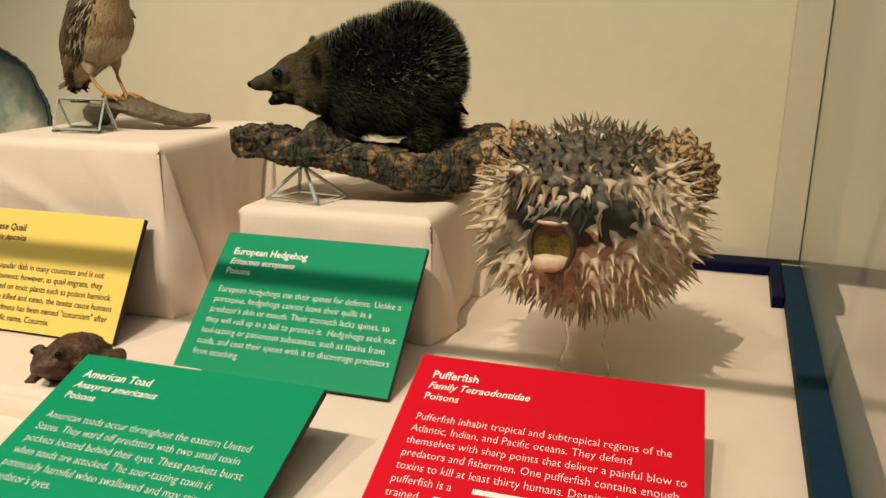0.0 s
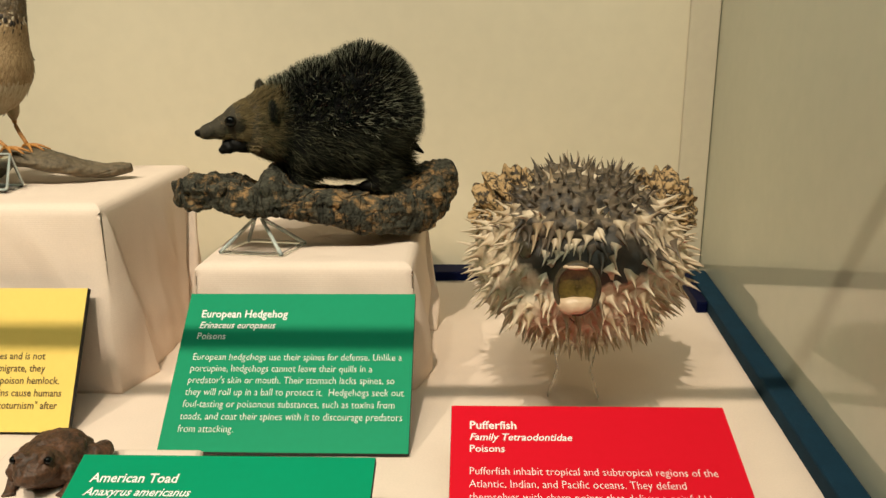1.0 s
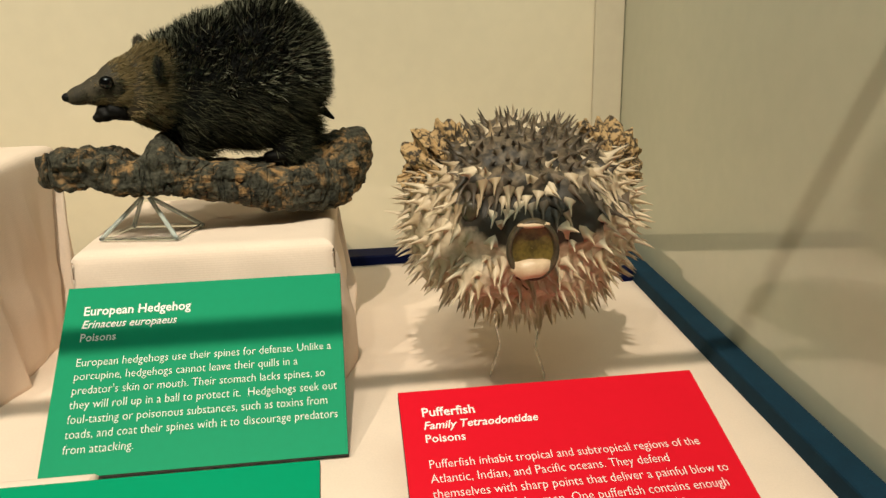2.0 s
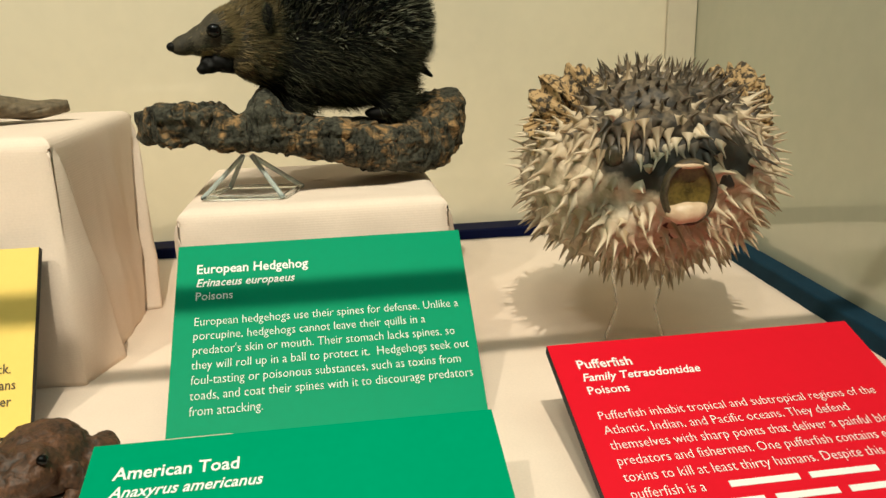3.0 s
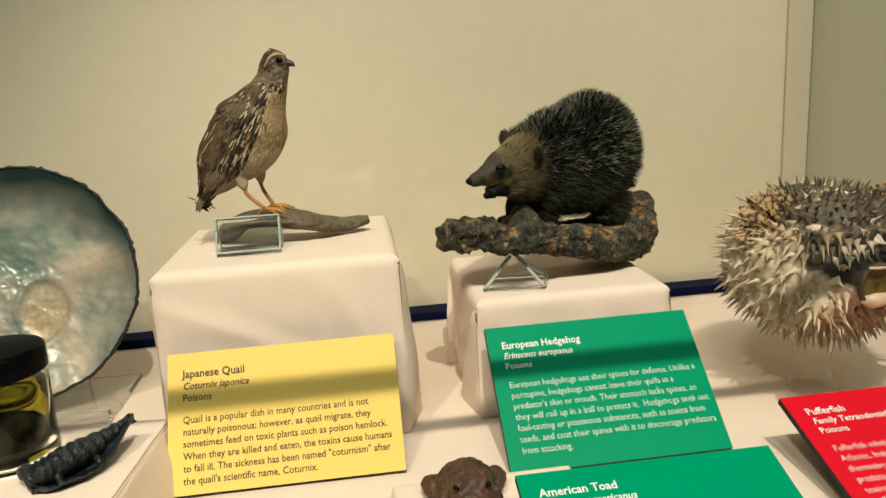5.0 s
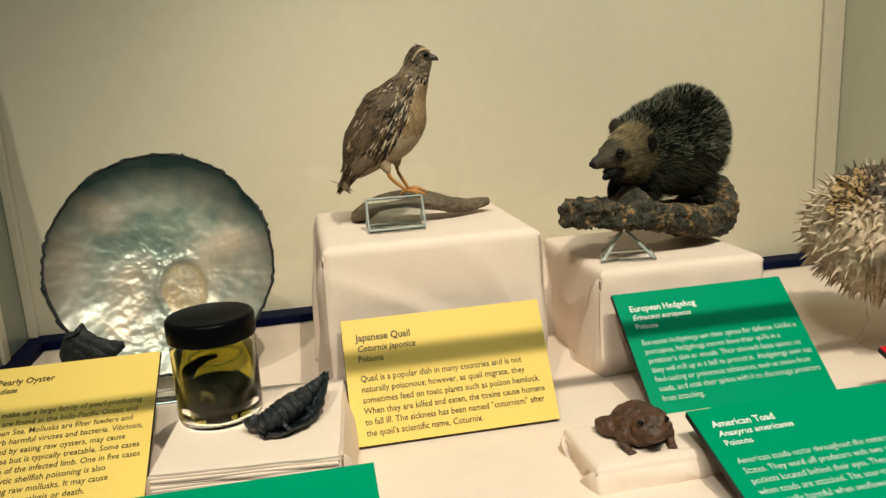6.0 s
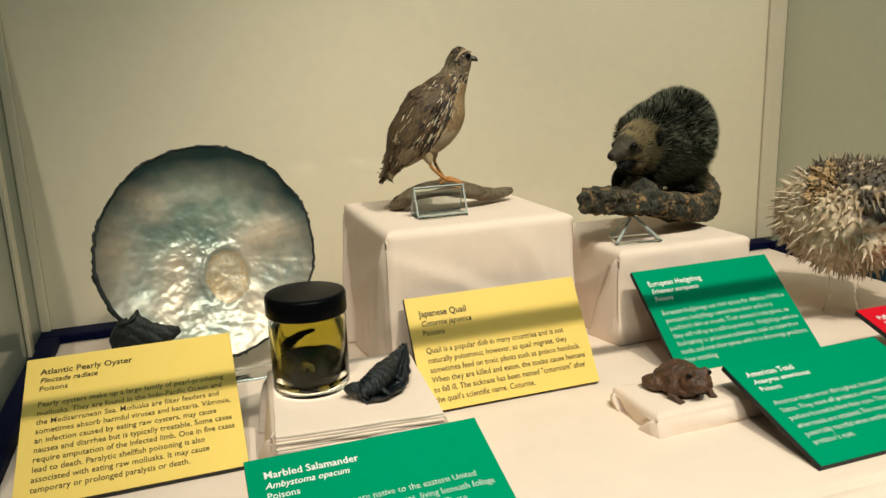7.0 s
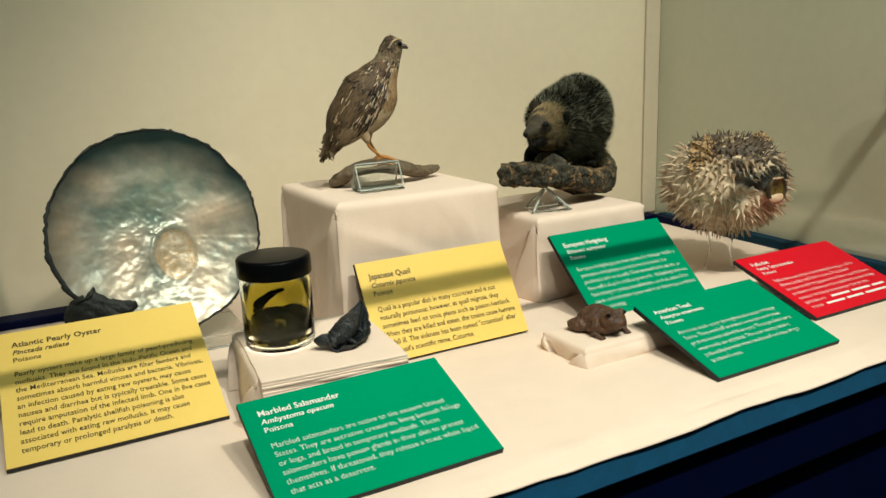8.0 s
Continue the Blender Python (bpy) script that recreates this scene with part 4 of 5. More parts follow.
# ---- pufferfish ----
def pufferfish():
    base = (-0.055, 0.55, TOP)
    ob = thing("pufferfish_mount", base, "dried spiny pufferfish with an open mouth", "taxidermy")
    rng = np.random.default_rng(8)
    c, R = np.array((-0.054, 0.552, 1.026)), np.array((0.0820, 0.0845, 0.0675))
    body = blob_mesh("body", [(*c, *R, 0, 0), (-0.060, 0.500, 1.062, 0.046, 0.022, 0.012, 0, 0), (-0.058, 0.530, 1.076, 0.050, 0.040, 0.012, 0, 0), (-0.067, 0.474, 1.030, 0.0165, 0.014, 0.0185, 0, 0), (-0.084, 0.486, 1.006, 0.022, 0.014, 0.018, 0, 0), (-0.048, 0.486, 1.006, 0.022, 0.014, 0.018, 0, 0)], 0.0025, 4, base)
    roughen(body, 0.004, 45)
    mesh_part("body", body, PUFFER, ob, "cream and grey-brown mottled skin", True)
    # spines in even spirals, seated on the skin
    n = 640
    i = np.arange(n) + 0.5
    ph, th = np.arccos(1 - 2 * i / n), math.pi * (1 + 5 ** 0.5) * i
    dirs = np.stack([np.cos(th) * np.sin(ph), np.sin(th) * np.sin(ph), np.cos(ph)], 1)
    dirs = unit(dirs + rng.normal(0, 0.04, dirs.shape))
    skin = np.array([v.co[:] for v in body.vertices])
    norm = np.array([v.normal[:] for v in body.vertices])
    middle = c - np.array(base)
    near = np.argmax(dirs @ unit(skin - middle).T, axis=1)
    p, nr = skin[near], unit(norm[near] + 0.8 * dirs)
    mouth = np.array((-0.067, 0.460, 1.030)) - np.array(base)
    ok = np.linalg.norm(p - mouth, axis=1) > 0.0215
    for eye in ((-0.030, 0.478, 1.047), (-0.101, 0.482, 1.045)):
        ok &= np.linalg.norm(p - (np.array(eye) - np.array(base)), axis=1) > 0.0135
    p, nr = p[ok], nr[ok]
    # more of them over the brow and cheeks, hooked down towards the mouth
    world = skin + np.array(base)
    brow = np.where((world[:, 1] < 0.550) & (world[:, 2] > 1.043) | (world[:, 1] < 0.505) & (world[:, 2] < 1.018))[0]
    for k in rng.permutation(brow)[:3500]:
        q = skin[k]
        clear = np.linalg.norm(p - q, axis=1).min() > 0.0062 and np.linalg.norm(q - mouth) > 0.0225
        clear = clear and all(np.linalg.norm(q - (np.array(eye) - np.array(base))) > 0.0115 for eye in ((-0.030, 0.478, 1.047), (-0.101, 0.482, 1.045)))
        if clear:
            p, nr = np.vstack([p, q]), np.vstack([nr, unit(norm[k] + np.array((0, -0.2, -0.25)))])

    def spine_mesh(name, mat):
        rows = []
        for r, z in ((0.0062, -0.0024), (0.0030, 0.0009), (0.0016, 0.0032), (0.0011, 0.0068), (0.0007, 0.0108), (0.0001, 0.0146)):
            rows.append([(r * math.cos(math.pi / 3 * q) * (1.25 if q % 2 else 0.8), r * math.sin(math.pi / 3 * q) * (1.25 if q % 2 else 0.8) - 9.0 * max(0, z) ** 2, z) for q in range(6)])
        bm = grid_bm(rows, cap=False)
        me = bpy.data.meshes.new(name)
        bm.to_mesh(me)
        bm.free()
        me.materials.append(mat)
        me.shade_smooth()
        return me

    pale, dark = spine_mesh("pale_spine", PALE_SPINES), spine_mesh("dark_spine", DARK_SPINES)
    order = np.argsort(p[:, 1])
    rest = {pale: bmesh.new(), dark: bmesh.new()}
    for count, k in enumerate(order):
        q, m = p[k], nr[k]
        crown = (np.array(q) - np.array((-0.006, -0.020, 0.186))) / np.array((0.056, 0.094, 0.042))
        high = np.linalg.norm(crown) + rng.normal(0, 0.12) < 0.95
        brow = q[1] < -0.050 and 0.140 < q[2] < 0.164
        way = Vector(m + np.array([0.0, -0.05, -0.75 if brow else 0.10 if high else -0.10]) + rng.normal(0, 0.15, 3)).normalized()
        turn = way.to_track_quat("Z", "Y").to_matrix().to_4x4() @ pose(0, 0, 0, 0, 0, rng.uniform(-60, 60))
        size = rng.uniform(0.75, 1.05) if brow else rng.uniform(0.50, 0.80) if high else rng.uniform(0.62, 1.05)
        high = (high or brow) and not (brow and rng.random() < 0.5) and rng.random() < 0.85
        thin = 0.8 * size if brow else size
        m4 = Matrix.Translation(q) @ turn @ Matrix.Diagonal((thin, thin, size, 1))
        if count < 300:
            spine = new("spine", dark if high else pale)
            spine.parent = ob
            spine.matrix_basis = m4
        else:
            one = (dark if high else pale).copy()
            one.transform(m4)
            rest[dark if high else pale].from_mesh(one)
            bpy.data.meshes.remove(one)
    for me, mat in ((pale, REAR_PALE), (dark, REAR_DARK)):
        rest[me].transform(Matrix.Translation(Vector(base)))
        part("rear_spine_cover", rest[me], mat, ob, "", True)["kind"] = "stuff"
    # mouth
    turn = pose(-0.0675, 0.4540, 1.029, 90, 0, -6)
    seg, ring = 40, []
    for a in range(seg):
        t = 2 * math.pi * a / seg
        ring.append([turn @ Vector(((0.0138 + 0.0019 * math.cos(s)) * math.cos(t), (0.0170 + 0.0019 * math.cos(s)) * math.sin(t), 0.0038 * math.sin(s) + 0.0008 * noise.noise((math.cos(t) * 3, math.sin(t) * 3, 1)))) for s in [2 * math.pi * k / 12 for k in range(12)]])
    ring.append(ring[0])
    part("lip", grid_bm(ring, cap=False), LIP, ob, "hard tan lip round the mouth", True)
    bowl = [[turn @ Vector((r * 0.0138 * math.cos(2 * math.pi * k / 32), r * 0.0170 * math.sin(2 * math.pi * k / 32), -0.0035 * (1 - r * r) + 0.001)) for k in range(32)] for r in (1.0, 0.9, 0.7, 0.45, 0.2, 0.02)]
    part("mouth_lining", grid_bm(bowl, cap=False), MOUTH, ob, "glossy olive-brown mouth cavity", True)
    part("tooth_plate", tube_bm([(-0.0795, 0.4550, 1.0185, 0.002, 0.003), (-0.0745, 0.4525, 1.0175, 0.0040, 0.0052), (-0.0675, 0.4515, 1.0178, 0.0046, 0.0058), (-0.0605, 0.4525, 1.0180, 0.0040, 0.0050), (-0.0560, 0.4550, 1.0190, 0.002, 0.003)], 28, 20, lambda u, a, q: 0.0009 * noise.noise(q * 190)), TOOTH, ob, "pale bony lower tooth plate", True)
    part("tooth_plate", ball_bm(-0.0675, 0.4525, 1.0442, 0.0100, 0.0030, 0.0019), TOOTH, ob, "pale bony upper tooth plate", True)
    for x, y, z, t, r in ((-0.032, 0.4790, 1.047, 28, 0.0074), (-0.099, 0.4850, 1.046, -32, 0.0056)):
        part("eye", ball_bm(x, y + 0.0012, z, r, 0.0026, r * 1.15, t), DRY_EYE, ob, "shrivelled brown eye", True)
    # ragged pectoral fins, folded over the shoulders
    for root, a0, a1, long in ((Vector((-0.106, 0.528, 1.063)), 58, 232, 0.032), (Vector((0.000, 0.528, 1.061)), 120, -60, 0.032)):
        rows = []
        for k in range(61):
            a = radians(a0 + (a1 - a0) * k / 60)
            ray = math.cos(k * math.pi / 2.5)
            reach = long * (1 + 0.22 * noise.noise((k * 0.21, root.x * 50, 0)) + 0.04 * ray + 0.08 * noise.noise((k * 0.9, 3.0, 0)))
            row = []
            for j in range(11):
                f = 0.12 + 0.88 * j / 10
                curl = 0.016 * f * f + 0.010 * noise.noise((k * 0.12, f * 2.2, root.x * 40)) + 0.0012 * ray * f + 0.0022 * noise.noise((k * 0.5, f * 9, 2.0))
                row.append(root + Vector((math.cos(a) * reach * f, -0.004 + curl, math.sin(a) * reach * f)))
            rows.append(row)
        bm = grid_bm([row + [q + Vector((0, 0.0012, 0)) for q in reversed(row)] for row in rows])
        part("fin", bm, FIN, ob, "ragged spotted tan fin")
    return ob


pufferfish()
single("pufferfish_stand", lathe_bm([(0.022, TOP), (0.021, TOP + 0.003), (0.014, TOP + 0.026), (0.020, TOP + 0.060), (0.022, TOP + 0.068), (0.0205, TOP + 0.0685), (0.0185, TOP + 0.060), (0.0125, TOP + 0.026), (0.019, TOP + 0.003), (0.020, TOP)], -0.053, 0.553, 48, cap=False), THIN_ACRYLIC, "clear acrylic stand under the pufferfish", "stand", smooth=True)


# ---- quail ----
def drift_skin(u, a, q):
    return 0.0022 * noise.noise(Vector((q.x * 25, q.y * 190, q.z * 190))) + 0.003 * noise.noise(q * 30) - 0.012 * max(0.0, 0.10 - abs(noise.noise(Vector((q.x * 14, q.y * 80, q.z * 90)))))


single("driftwood", tube_bm([(-0.594, 0.679, 1.066, 0.004, 0.003), (-0.589, 0.672, 1.070, 0.014, 0.007), (-0.570, 0.660, 1.083, 0.022, 0.0085), (-0.545, 0.652, 1.0875, 0.023, 0.0090), (-0.515, 0.653, 1.0815, 0.020, 0.0085),
                             (-0.485, 0.660, 1.073, 0.013, 0.007), (-0.462, 0.665, 1.073, 0.009, 0.005), (-0.452, 0.667, 1.0745, 0.004, 0.003)], 120, 72, drift_skin), DRIFT, "grey weathered driftwood piece under the quail", "driftwood", smooth=True)


def quail():
    base = (-0.555, 0.648, 1.095)
    b = np.array(base)
    ob = thing("quail_mount", base, "taxidermy quail with streaked brown plumage perched on driftwood", "taxidermy")
    rng = np.random.default_rng(3)
    spine = [(-0.606, 0.661, 1.104, 0.004, 0.003), (-0.599, 0.659, 1.114, 0.011, 0.006), (-0.589, 0.655, 1.128, 0.019, 0.0175), (-0.576, 0.651, 1.145, 0.025, 0.0275), (-0.5585, 0.647, 1.162, 0.0275, 0.033), (-0.547, 0.644, 1.179, 0.0255, 0.031),
             (-0.5385, 0.642, 1.193, 0.019, 0.0225), (-0.532, 0.640, 1.204, 0.0155, 0.0165), (-0.5275, 0.639, 1.214, 0.0125, 0.0138), (-0.524, 0.637, 1.225, 0.0115, 0.0128), (-0.522, 0.636, 1.2335, 0.0085, 0.009), (-0.521, 0.635, 1.2375, 0.003, 0.003)]
    bm = tube_bm(spine, 60, 40)
    bm.transform(Matrix.Translation(-Vector(base)))
    body = bpy.data.meshes.new("body")
    bm.to_mesh(body)
    bm.free()
    mesh_part("body", body, QUAIL_SKIN, ob, "buff-brown body", True)
    front = unit(np.array([0.80, -0.30, -0.45]))
    tailward = unit(np.array([-0.50, 0.14, -0.80]))

    def zone(lo, hi, z0, z1):
        def keep(p, n):
            f = n @ front
            z = p[:, 2] + b[2]
            return (f > lo) & (f < hi) & (z > z0) & (z < z1)
        return keep

    for name, mat, label, count, keep, long, wide, lift in (
            ("breast_plumage", BREAST_FEATHER, "plain buff breast feathers", 2600, zone(0.46, 2, 1.158, 1.205), 0.008, 0.0016, 0.03),
            ("belly_plumage", BELLY_FEATHER, "pale cream belly feathers", 2600, zone(0.40, 2, 1.10, 1.160), 0.009, 0.0016, 0.03),
            ("flank_plumage", FLANK_FEATHER, "dark flank feathers streaked with white", 1050, zone(0.04, 0.52, 1.115, 1.207), 0.0145, 0.00085, 0.06),
            ("back_plumage", BACK_FEATHER, "brown barred back feathers", 2400, zone(-2, 0.05, 1.10, 1.212), 0.012, 0.0019, 0.04),
            ("back_streaking", STREAKS, "pale cream feather shafts", 20, zone(-0.75, -0.15, 1.125, 1.207), 0.014, 0.0007, 0.08),
            ("neck_plumage", FLANK_FEATHER, "speckled neck feathers", 260, zone(-2, 2, 1.195, 1.214), 0.006, 0.0014, 0.08),
            ("crown_plumage", HEAD_FEATHER, "dark brown crown feathers", 500, zone(-2, 0.25, 1.222, 1.24), 0.0042, 0.0014, 0.05),
            ("cheek_plumage", CHEEK_FEATHER, "buff-grey cheek feathers", 800, zone(-2, 2, 1.209, 1.2325), 0.0040, 0.0013, 0.05)):
        p, n = scatter(body, count * 16, rng, keep)
        p, n = p[:count], n[:count]
        k = len(p)
        me = leaves_mesh(name, p, np.tile(tailward, (k, 1)) + rng.normal(0, 0.10, p.shape), n, rng.uniform(0.75, 1.2, k) * long, rng.uniform(0.8, 1.2, k) * wide, lift)
        mesh_part(name, me, mat, ob, label)["kind"] = "stuff"
    # folded wings
    for s in (-1, 1):
        y = 0.649 + s * 0.0215
        wing = tube_bm([(-0.543, y - 0.002, 1.182, 0.003, 0.004), (-0.554, y, 1.169, 0.004, 0.012), (-0.572, y + 0.002, 1.150, 0.0042, 0.0125), (-0.590, 0.654 + s * 0.018, 1.130, 0.0035, 0.008), (-0.602, 0.659 + s * 0.009, 1.110, 0.002, 0.003)], 26, 18)
        wm = bpy.data.meshes.new("wing")
        wing.transform(Matrix.Translation(-Vector(base)))
        wing.to_mesh(wm)
        wing.free()
        w = mesh_part("wing", wm, QUAIL_SKIN, ob, "folded brown wing", True)
        p, n = scatter(wm, 900, rng)
        k = len(p)
        me = leaves_mesh("wing_plumage", p, np.tile(tailward, (k, 1)) + rng.normal(0, 0.06, p.shape), n, rng.uniform(0.010, 0.016, k), rng.uniform(0.0014, 0.0022, k), 0.02)
        mesh_part("wing_plumage", me, WING_FEATHER, w, "plain grey-brown wing feathers")["kind"] = "stuff"
        p, n = scatter(wm, 34, rng, lambda p, n: n @ front < -0.35)
        k = len(p)
        me = leaves_mesh("wing_streaking", p, np.tile(tailward, (k, 1)) + rng.normal(0, 0.05, p.shape), n, rng.uniform(0.010, 0.016, k), np.full(k, 0.0007), 0.10)
        mesh_part("wing_streaking", me, STREAKS, w, "cream feather shafts")["kind"] = "stuff"
    for s in (-1, 1):
        part("eye", ball_bm(-0.5185, 0.6355 + s * 0.0102, 1.2285, 0.0030, 0.0020, 0.0030), GLOSS_BLACK, ob, "glossy black eye", True)
        part("brow_stripe", tube_bm([(-0.5145, 0.6345 + s * 0.0080, 1.2325, 0.0008, 0.0008), (-0.5200, 0.6360 + s * 0.0103, 1.2340, 0.0012, 0.0012), (-0.5265, 0.6375 + s * 0.0112, 1.2315, 0.0013, 0.0013), (-0.5320, 0.6390 + s * 0.0110, 1.2240, 0.0008, 0.0008)], 14, 8), BELLY_SKIN, ob, "cream stripe over the eye", True)
        ringm = [[Vector((-0.5187 + (0.0033 + 0.0004 * math.cos(q)) * math.cos(t), 0.6355 + s * (0.0103 + 0.0006 * math.sin(q)), 1.2285 + (0.0033 + 0.0004 * math.cos(q)) * math.sin(t))) for q in [2 * math.pi * j / 8 for j in range(8)]] for t in [2 * math.pi * i / 24 for i in range(25)]]
        part("eye_ring", grid_bm(ringm, cap=False), CHEEK_FEATHER, ob, "pale ring round the eye", True)
    part("beak", tube_bm([(-0.5135, 0.633, 1.2265, 0.0035, 0.0035), (-0.509, 0.6305, 1.2255, 0.0024, 0.0026), (-0.5062, 0.6292, 1.2232, 0.0006, 0.0008)], 12, 12), BEAK, ob, "short grey beak", True)
    for hip, ankle, foot in (((-0.566, 0.636, 1.130), (-0.560, 0.634, 1.112), (-0.545, 0.632, 1.098)), ((-0.551, 0.658, 1.135), (-0.549, 0.657, 1.114), (-0.540, 0.655, 1.0975))):
        leg = part("leg", tube_bm([(*hip, 0.0035, 0.0035), (*[(h + a) / 2 for h, a in zip(hip, ankle)], 0.0024, 0.0024), (*ankle, 0.0018, 0.0018), (*foot, 0.0017, 0.0017)], 18, 10), LEG, ob, "thin orange leg", True)
        part("thigh", tube_bm([(hip[0] - 0.003, hip[1], hip[2] + 0.010, 0.006, 0.006), (*hip, 0.0068, 0.0068), (*[(h * 0.5 + a * 0.5) for h, a in zip(hip, ankle)], 0.0045, 0.0045), (*[(h * 0.25 + a * 0.75) for h, a in zip(hip, ankle)], 0.0018, 0.0018)], 16, 14, lambda u, a, q: 0.0006 * noise.noise(q * 300)), BELLY_SKIN, ob, "pale feathered thigh", True)
        for ang in (-38, -6, 26, 178):
            dx, dy = math.cos(radians(ang - 12)), math.sin(radians(ang - 12))
            long = 0.019 if ang < 90 else 0.008
            part("toe", tube_bm([(*foot, 0.0017, 0.0016), (foot[0] + dx * long * 0.5, foot[1] + dy * long * 0.5, foot[2] - 0.0005, 0.0013, 0.0013), (foot[0] + dx * long, foot[1] + dy * long, foot[2] - 0.0045, 0.0006, 0.0006)], 8, 8), LEG, leg, "", True)
    return ob


quail()


def label_holder():
    x0, x1, y, z = -0.588, -0.533, 0.604, 1.0635
    ob = thing("label_holder", ((x0 + x1) / 2, y, z), "small clear acrylic label holder on the riser", "label holder")
    part("base_plate", box_bm(x0, x1, y - 0.004, y + 0.024, z, z + 0.0022, 0.0006), ACRYLIC, ob)
    part("front_plate", box_bm(x0, x1, -0.001, 0.001, 0, 0.031, 0.0005, Matrix.Translation((0, y, z + 0.0022)) @ pose(0, 0, 0, -22)), ACRYLIC, ob)
    part("back_plate", box_bm(x0, x1, -0.001, 0.001, 0, 0.031, 0.0005, Matrix.Translation((0, y + 0.0225, z + 0.0022)) @ pose(0, 0, 0, 22)), ACRYLIC, ob)
    # Pale rods along the plate edges stand for their bright glints.
    for yy, zz in ((y - 0.001, z + 0.003), (y + 0.0115, z + 0.0315), (y + 0.0235, z + 0.003)):
        part("edge", rods_bm([((x0, yy, zz), (x1, yy, zz))], 0.0010), GLINT_ACRYLIC, ob, "pale rod painted as the glint along an acrylic edge")
    for xx in (x0, x1):
        for yy in (y - 0.001, y + 0.0235):
            part("edge", rods_bm([((xx, yy, z + 0.003), (xx, y + 0.0115, z + 0.0315))], 0.0010), GLINT_ACRYLIC, ob, "pale rod painted as the glint along an acrylic edge")
    return ob


label_holder()


# ---- pearl oyster ----
def oyster():
    base = (-0.795, 0.70, TOP)
    ob = thing("oyster_shell", base, "large pearl oyster shell with silvery nacre standing upright", "shell")
    centre = Vector((-0.7985, 0.690, 1.032))
    ux, uy = Vector((0.9987, 0.05, 0.0)), Vector((0.0, 0.26, 0.966))
    uw = ux.cross(uy)

    def outline(t):
        r = 0.1150 + 0.0025 * noise.noise((math.cos(t) * 3, math.sin(t) * 3, 0)) + 0.0014 * noise.noise((math.cos(t) * 16, math.sin(t) * 16, 4))
        low = max(0.0, -math.sin(t)) + 0.5 * math.exp(-(((t - 3.62) / 0.27) ** 2))
        return r * (1 - 0.015 * math.cos(2 * t)) - 0.004 * low

    def surf(x, y, scale, depth, lift, seed, rough):
        """Depth of the cupped inner face at a place, with its crinkles and the hollow of the muscle scar."""
        f = min(1.0, math.hypot(x, y) / (outline(math.atan2(y, x)) * scale))
        w = -depth * (1 - f ** 2.2) + lift + rough * noise.fractal(Vector((x * 26, y * 26, seed)), 1.0, 2.0, 4)
        zone = math.exp(-(((x + 0.012) / 0.050) ** 2 + ((y - 0.010) / 0.045) ** 2)) + 0.8 * math.exp(-(((x + 0.02) / 0.06) ** 2 + ((y + 0.075) / 0.028) ** 2))
        w += 0.0030 * zone * (0.4 - abs(noise.fractal(Vector((x * 42 + y * 30, y * 42 - x * 22, 5.0)), 1.0, 2.0, 3)))
        e = math.hypot((x - 0.0185) / 0.0235, (y + 0.026) / 0.0300) * (1 + 0.10 * noise.noise((math.atan2(y + 0.026, x - 0.0185) * 1.4, 3.0, 1.0)))
        crescent = max(0.0, (-(x - 0.0185) / 0.0235 * 0.75 + (y + 0.026) / 0.030 * 0.66) / max(e, 0.2)) + 0.12
        return w + 0.0021 * crescent * math.exp(-(((e - 1.14) / 0.13) ** 2)) - 0.0012 * max(0.0, min(1.0, (1.02 - e) / 0.2))

    def skin(scale, depth, lift, rings, seed, rough, seg=120):
        rows = []
        for j in range(rings + 1):
            f = 1 - j / rings * 0.995
            row = []
            for i in range(seg):
                t = 2 * math.pi * i / seg
                r = outline(t) * f * scale
                x, y = r * math.cos(t), r * math.sin(t)
                row.append(centre + ux * x + uy * y + uw * surf(x, y, scale, depth, lift, seed, rough))
            rows.append(row)
        return rows

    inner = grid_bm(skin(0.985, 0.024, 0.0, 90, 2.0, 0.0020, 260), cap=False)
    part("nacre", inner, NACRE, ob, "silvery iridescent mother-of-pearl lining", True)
    outer = skin(1.0, 0.030, 0.001, 30, 2.0, 0.0016)
    for j, row in enumerate(outer):
        for i, q in enumerate(row):
            crust = 0.0035 * abs(noise.noise(q * 70)) + 0.0015 * (j % 3 == 0)
            row[i] = q - uw * (crust + (0.004 if j else 0.0))
    part("crust", grid_bm(outer, cap=False), SHELL_BACK, ob, "rough dark outer crust", True)
    rim = []
    for i in range(241):
        t = 2 * math.pi * i / 240
        r = outline(t)
        c = centre + ux * (r * math.cos(t)) + uy * (r * math.sin(t))
        out = ux * math.cos(t) + uy * math.sin(t)
        crusty = math.exp(-(((t - 3.45) / 0.42) ** 2))
        flake = 0.0010 + 0.0030 * abs(noise.noise((i * 0.41, 1.0, 2.0))) + crusty * (0.0022 + 0.003 * noise.noise((i * 0.23, 6.0, 2.0)))
        rim.append([c + out * (flake * math.cos(s)) + uw * ((0.0020 + 0.002 * crusty) * math.sin(s) - 0.0015 - 0.003 * crusty) for s in [2 * math.pi * k / 8 for k in range(8)]])
    part("rim", grid_bm(rim, cap=False), SHELL_BACK, ob, "flaky dark rim", True)

    def lip_skin(u, a, q):
        return 0.0011 * abs(math.sin((q.z * 260 + q.x * 120) + 2.5 * noise.noise(q * 45))) + 0.0010 * noise.noise(q * 150) + 0.0006 * noise.noise(q * 420)

    hinge = [(-0.893, 0.672, 0.975, 0.003, 0.012), (-0.890, 0.668, 0.966, 0.008, 0.028), (-0.879, 0.661, 0.960, 0.009, 0.026), (-0.864, 0.653, 0.960, 0.008, 0.018), (-0.850, 0.648, 0.963, 0.005, 0.010), (-0.836, 0.645, 0.967, 0.002, 0.003)]
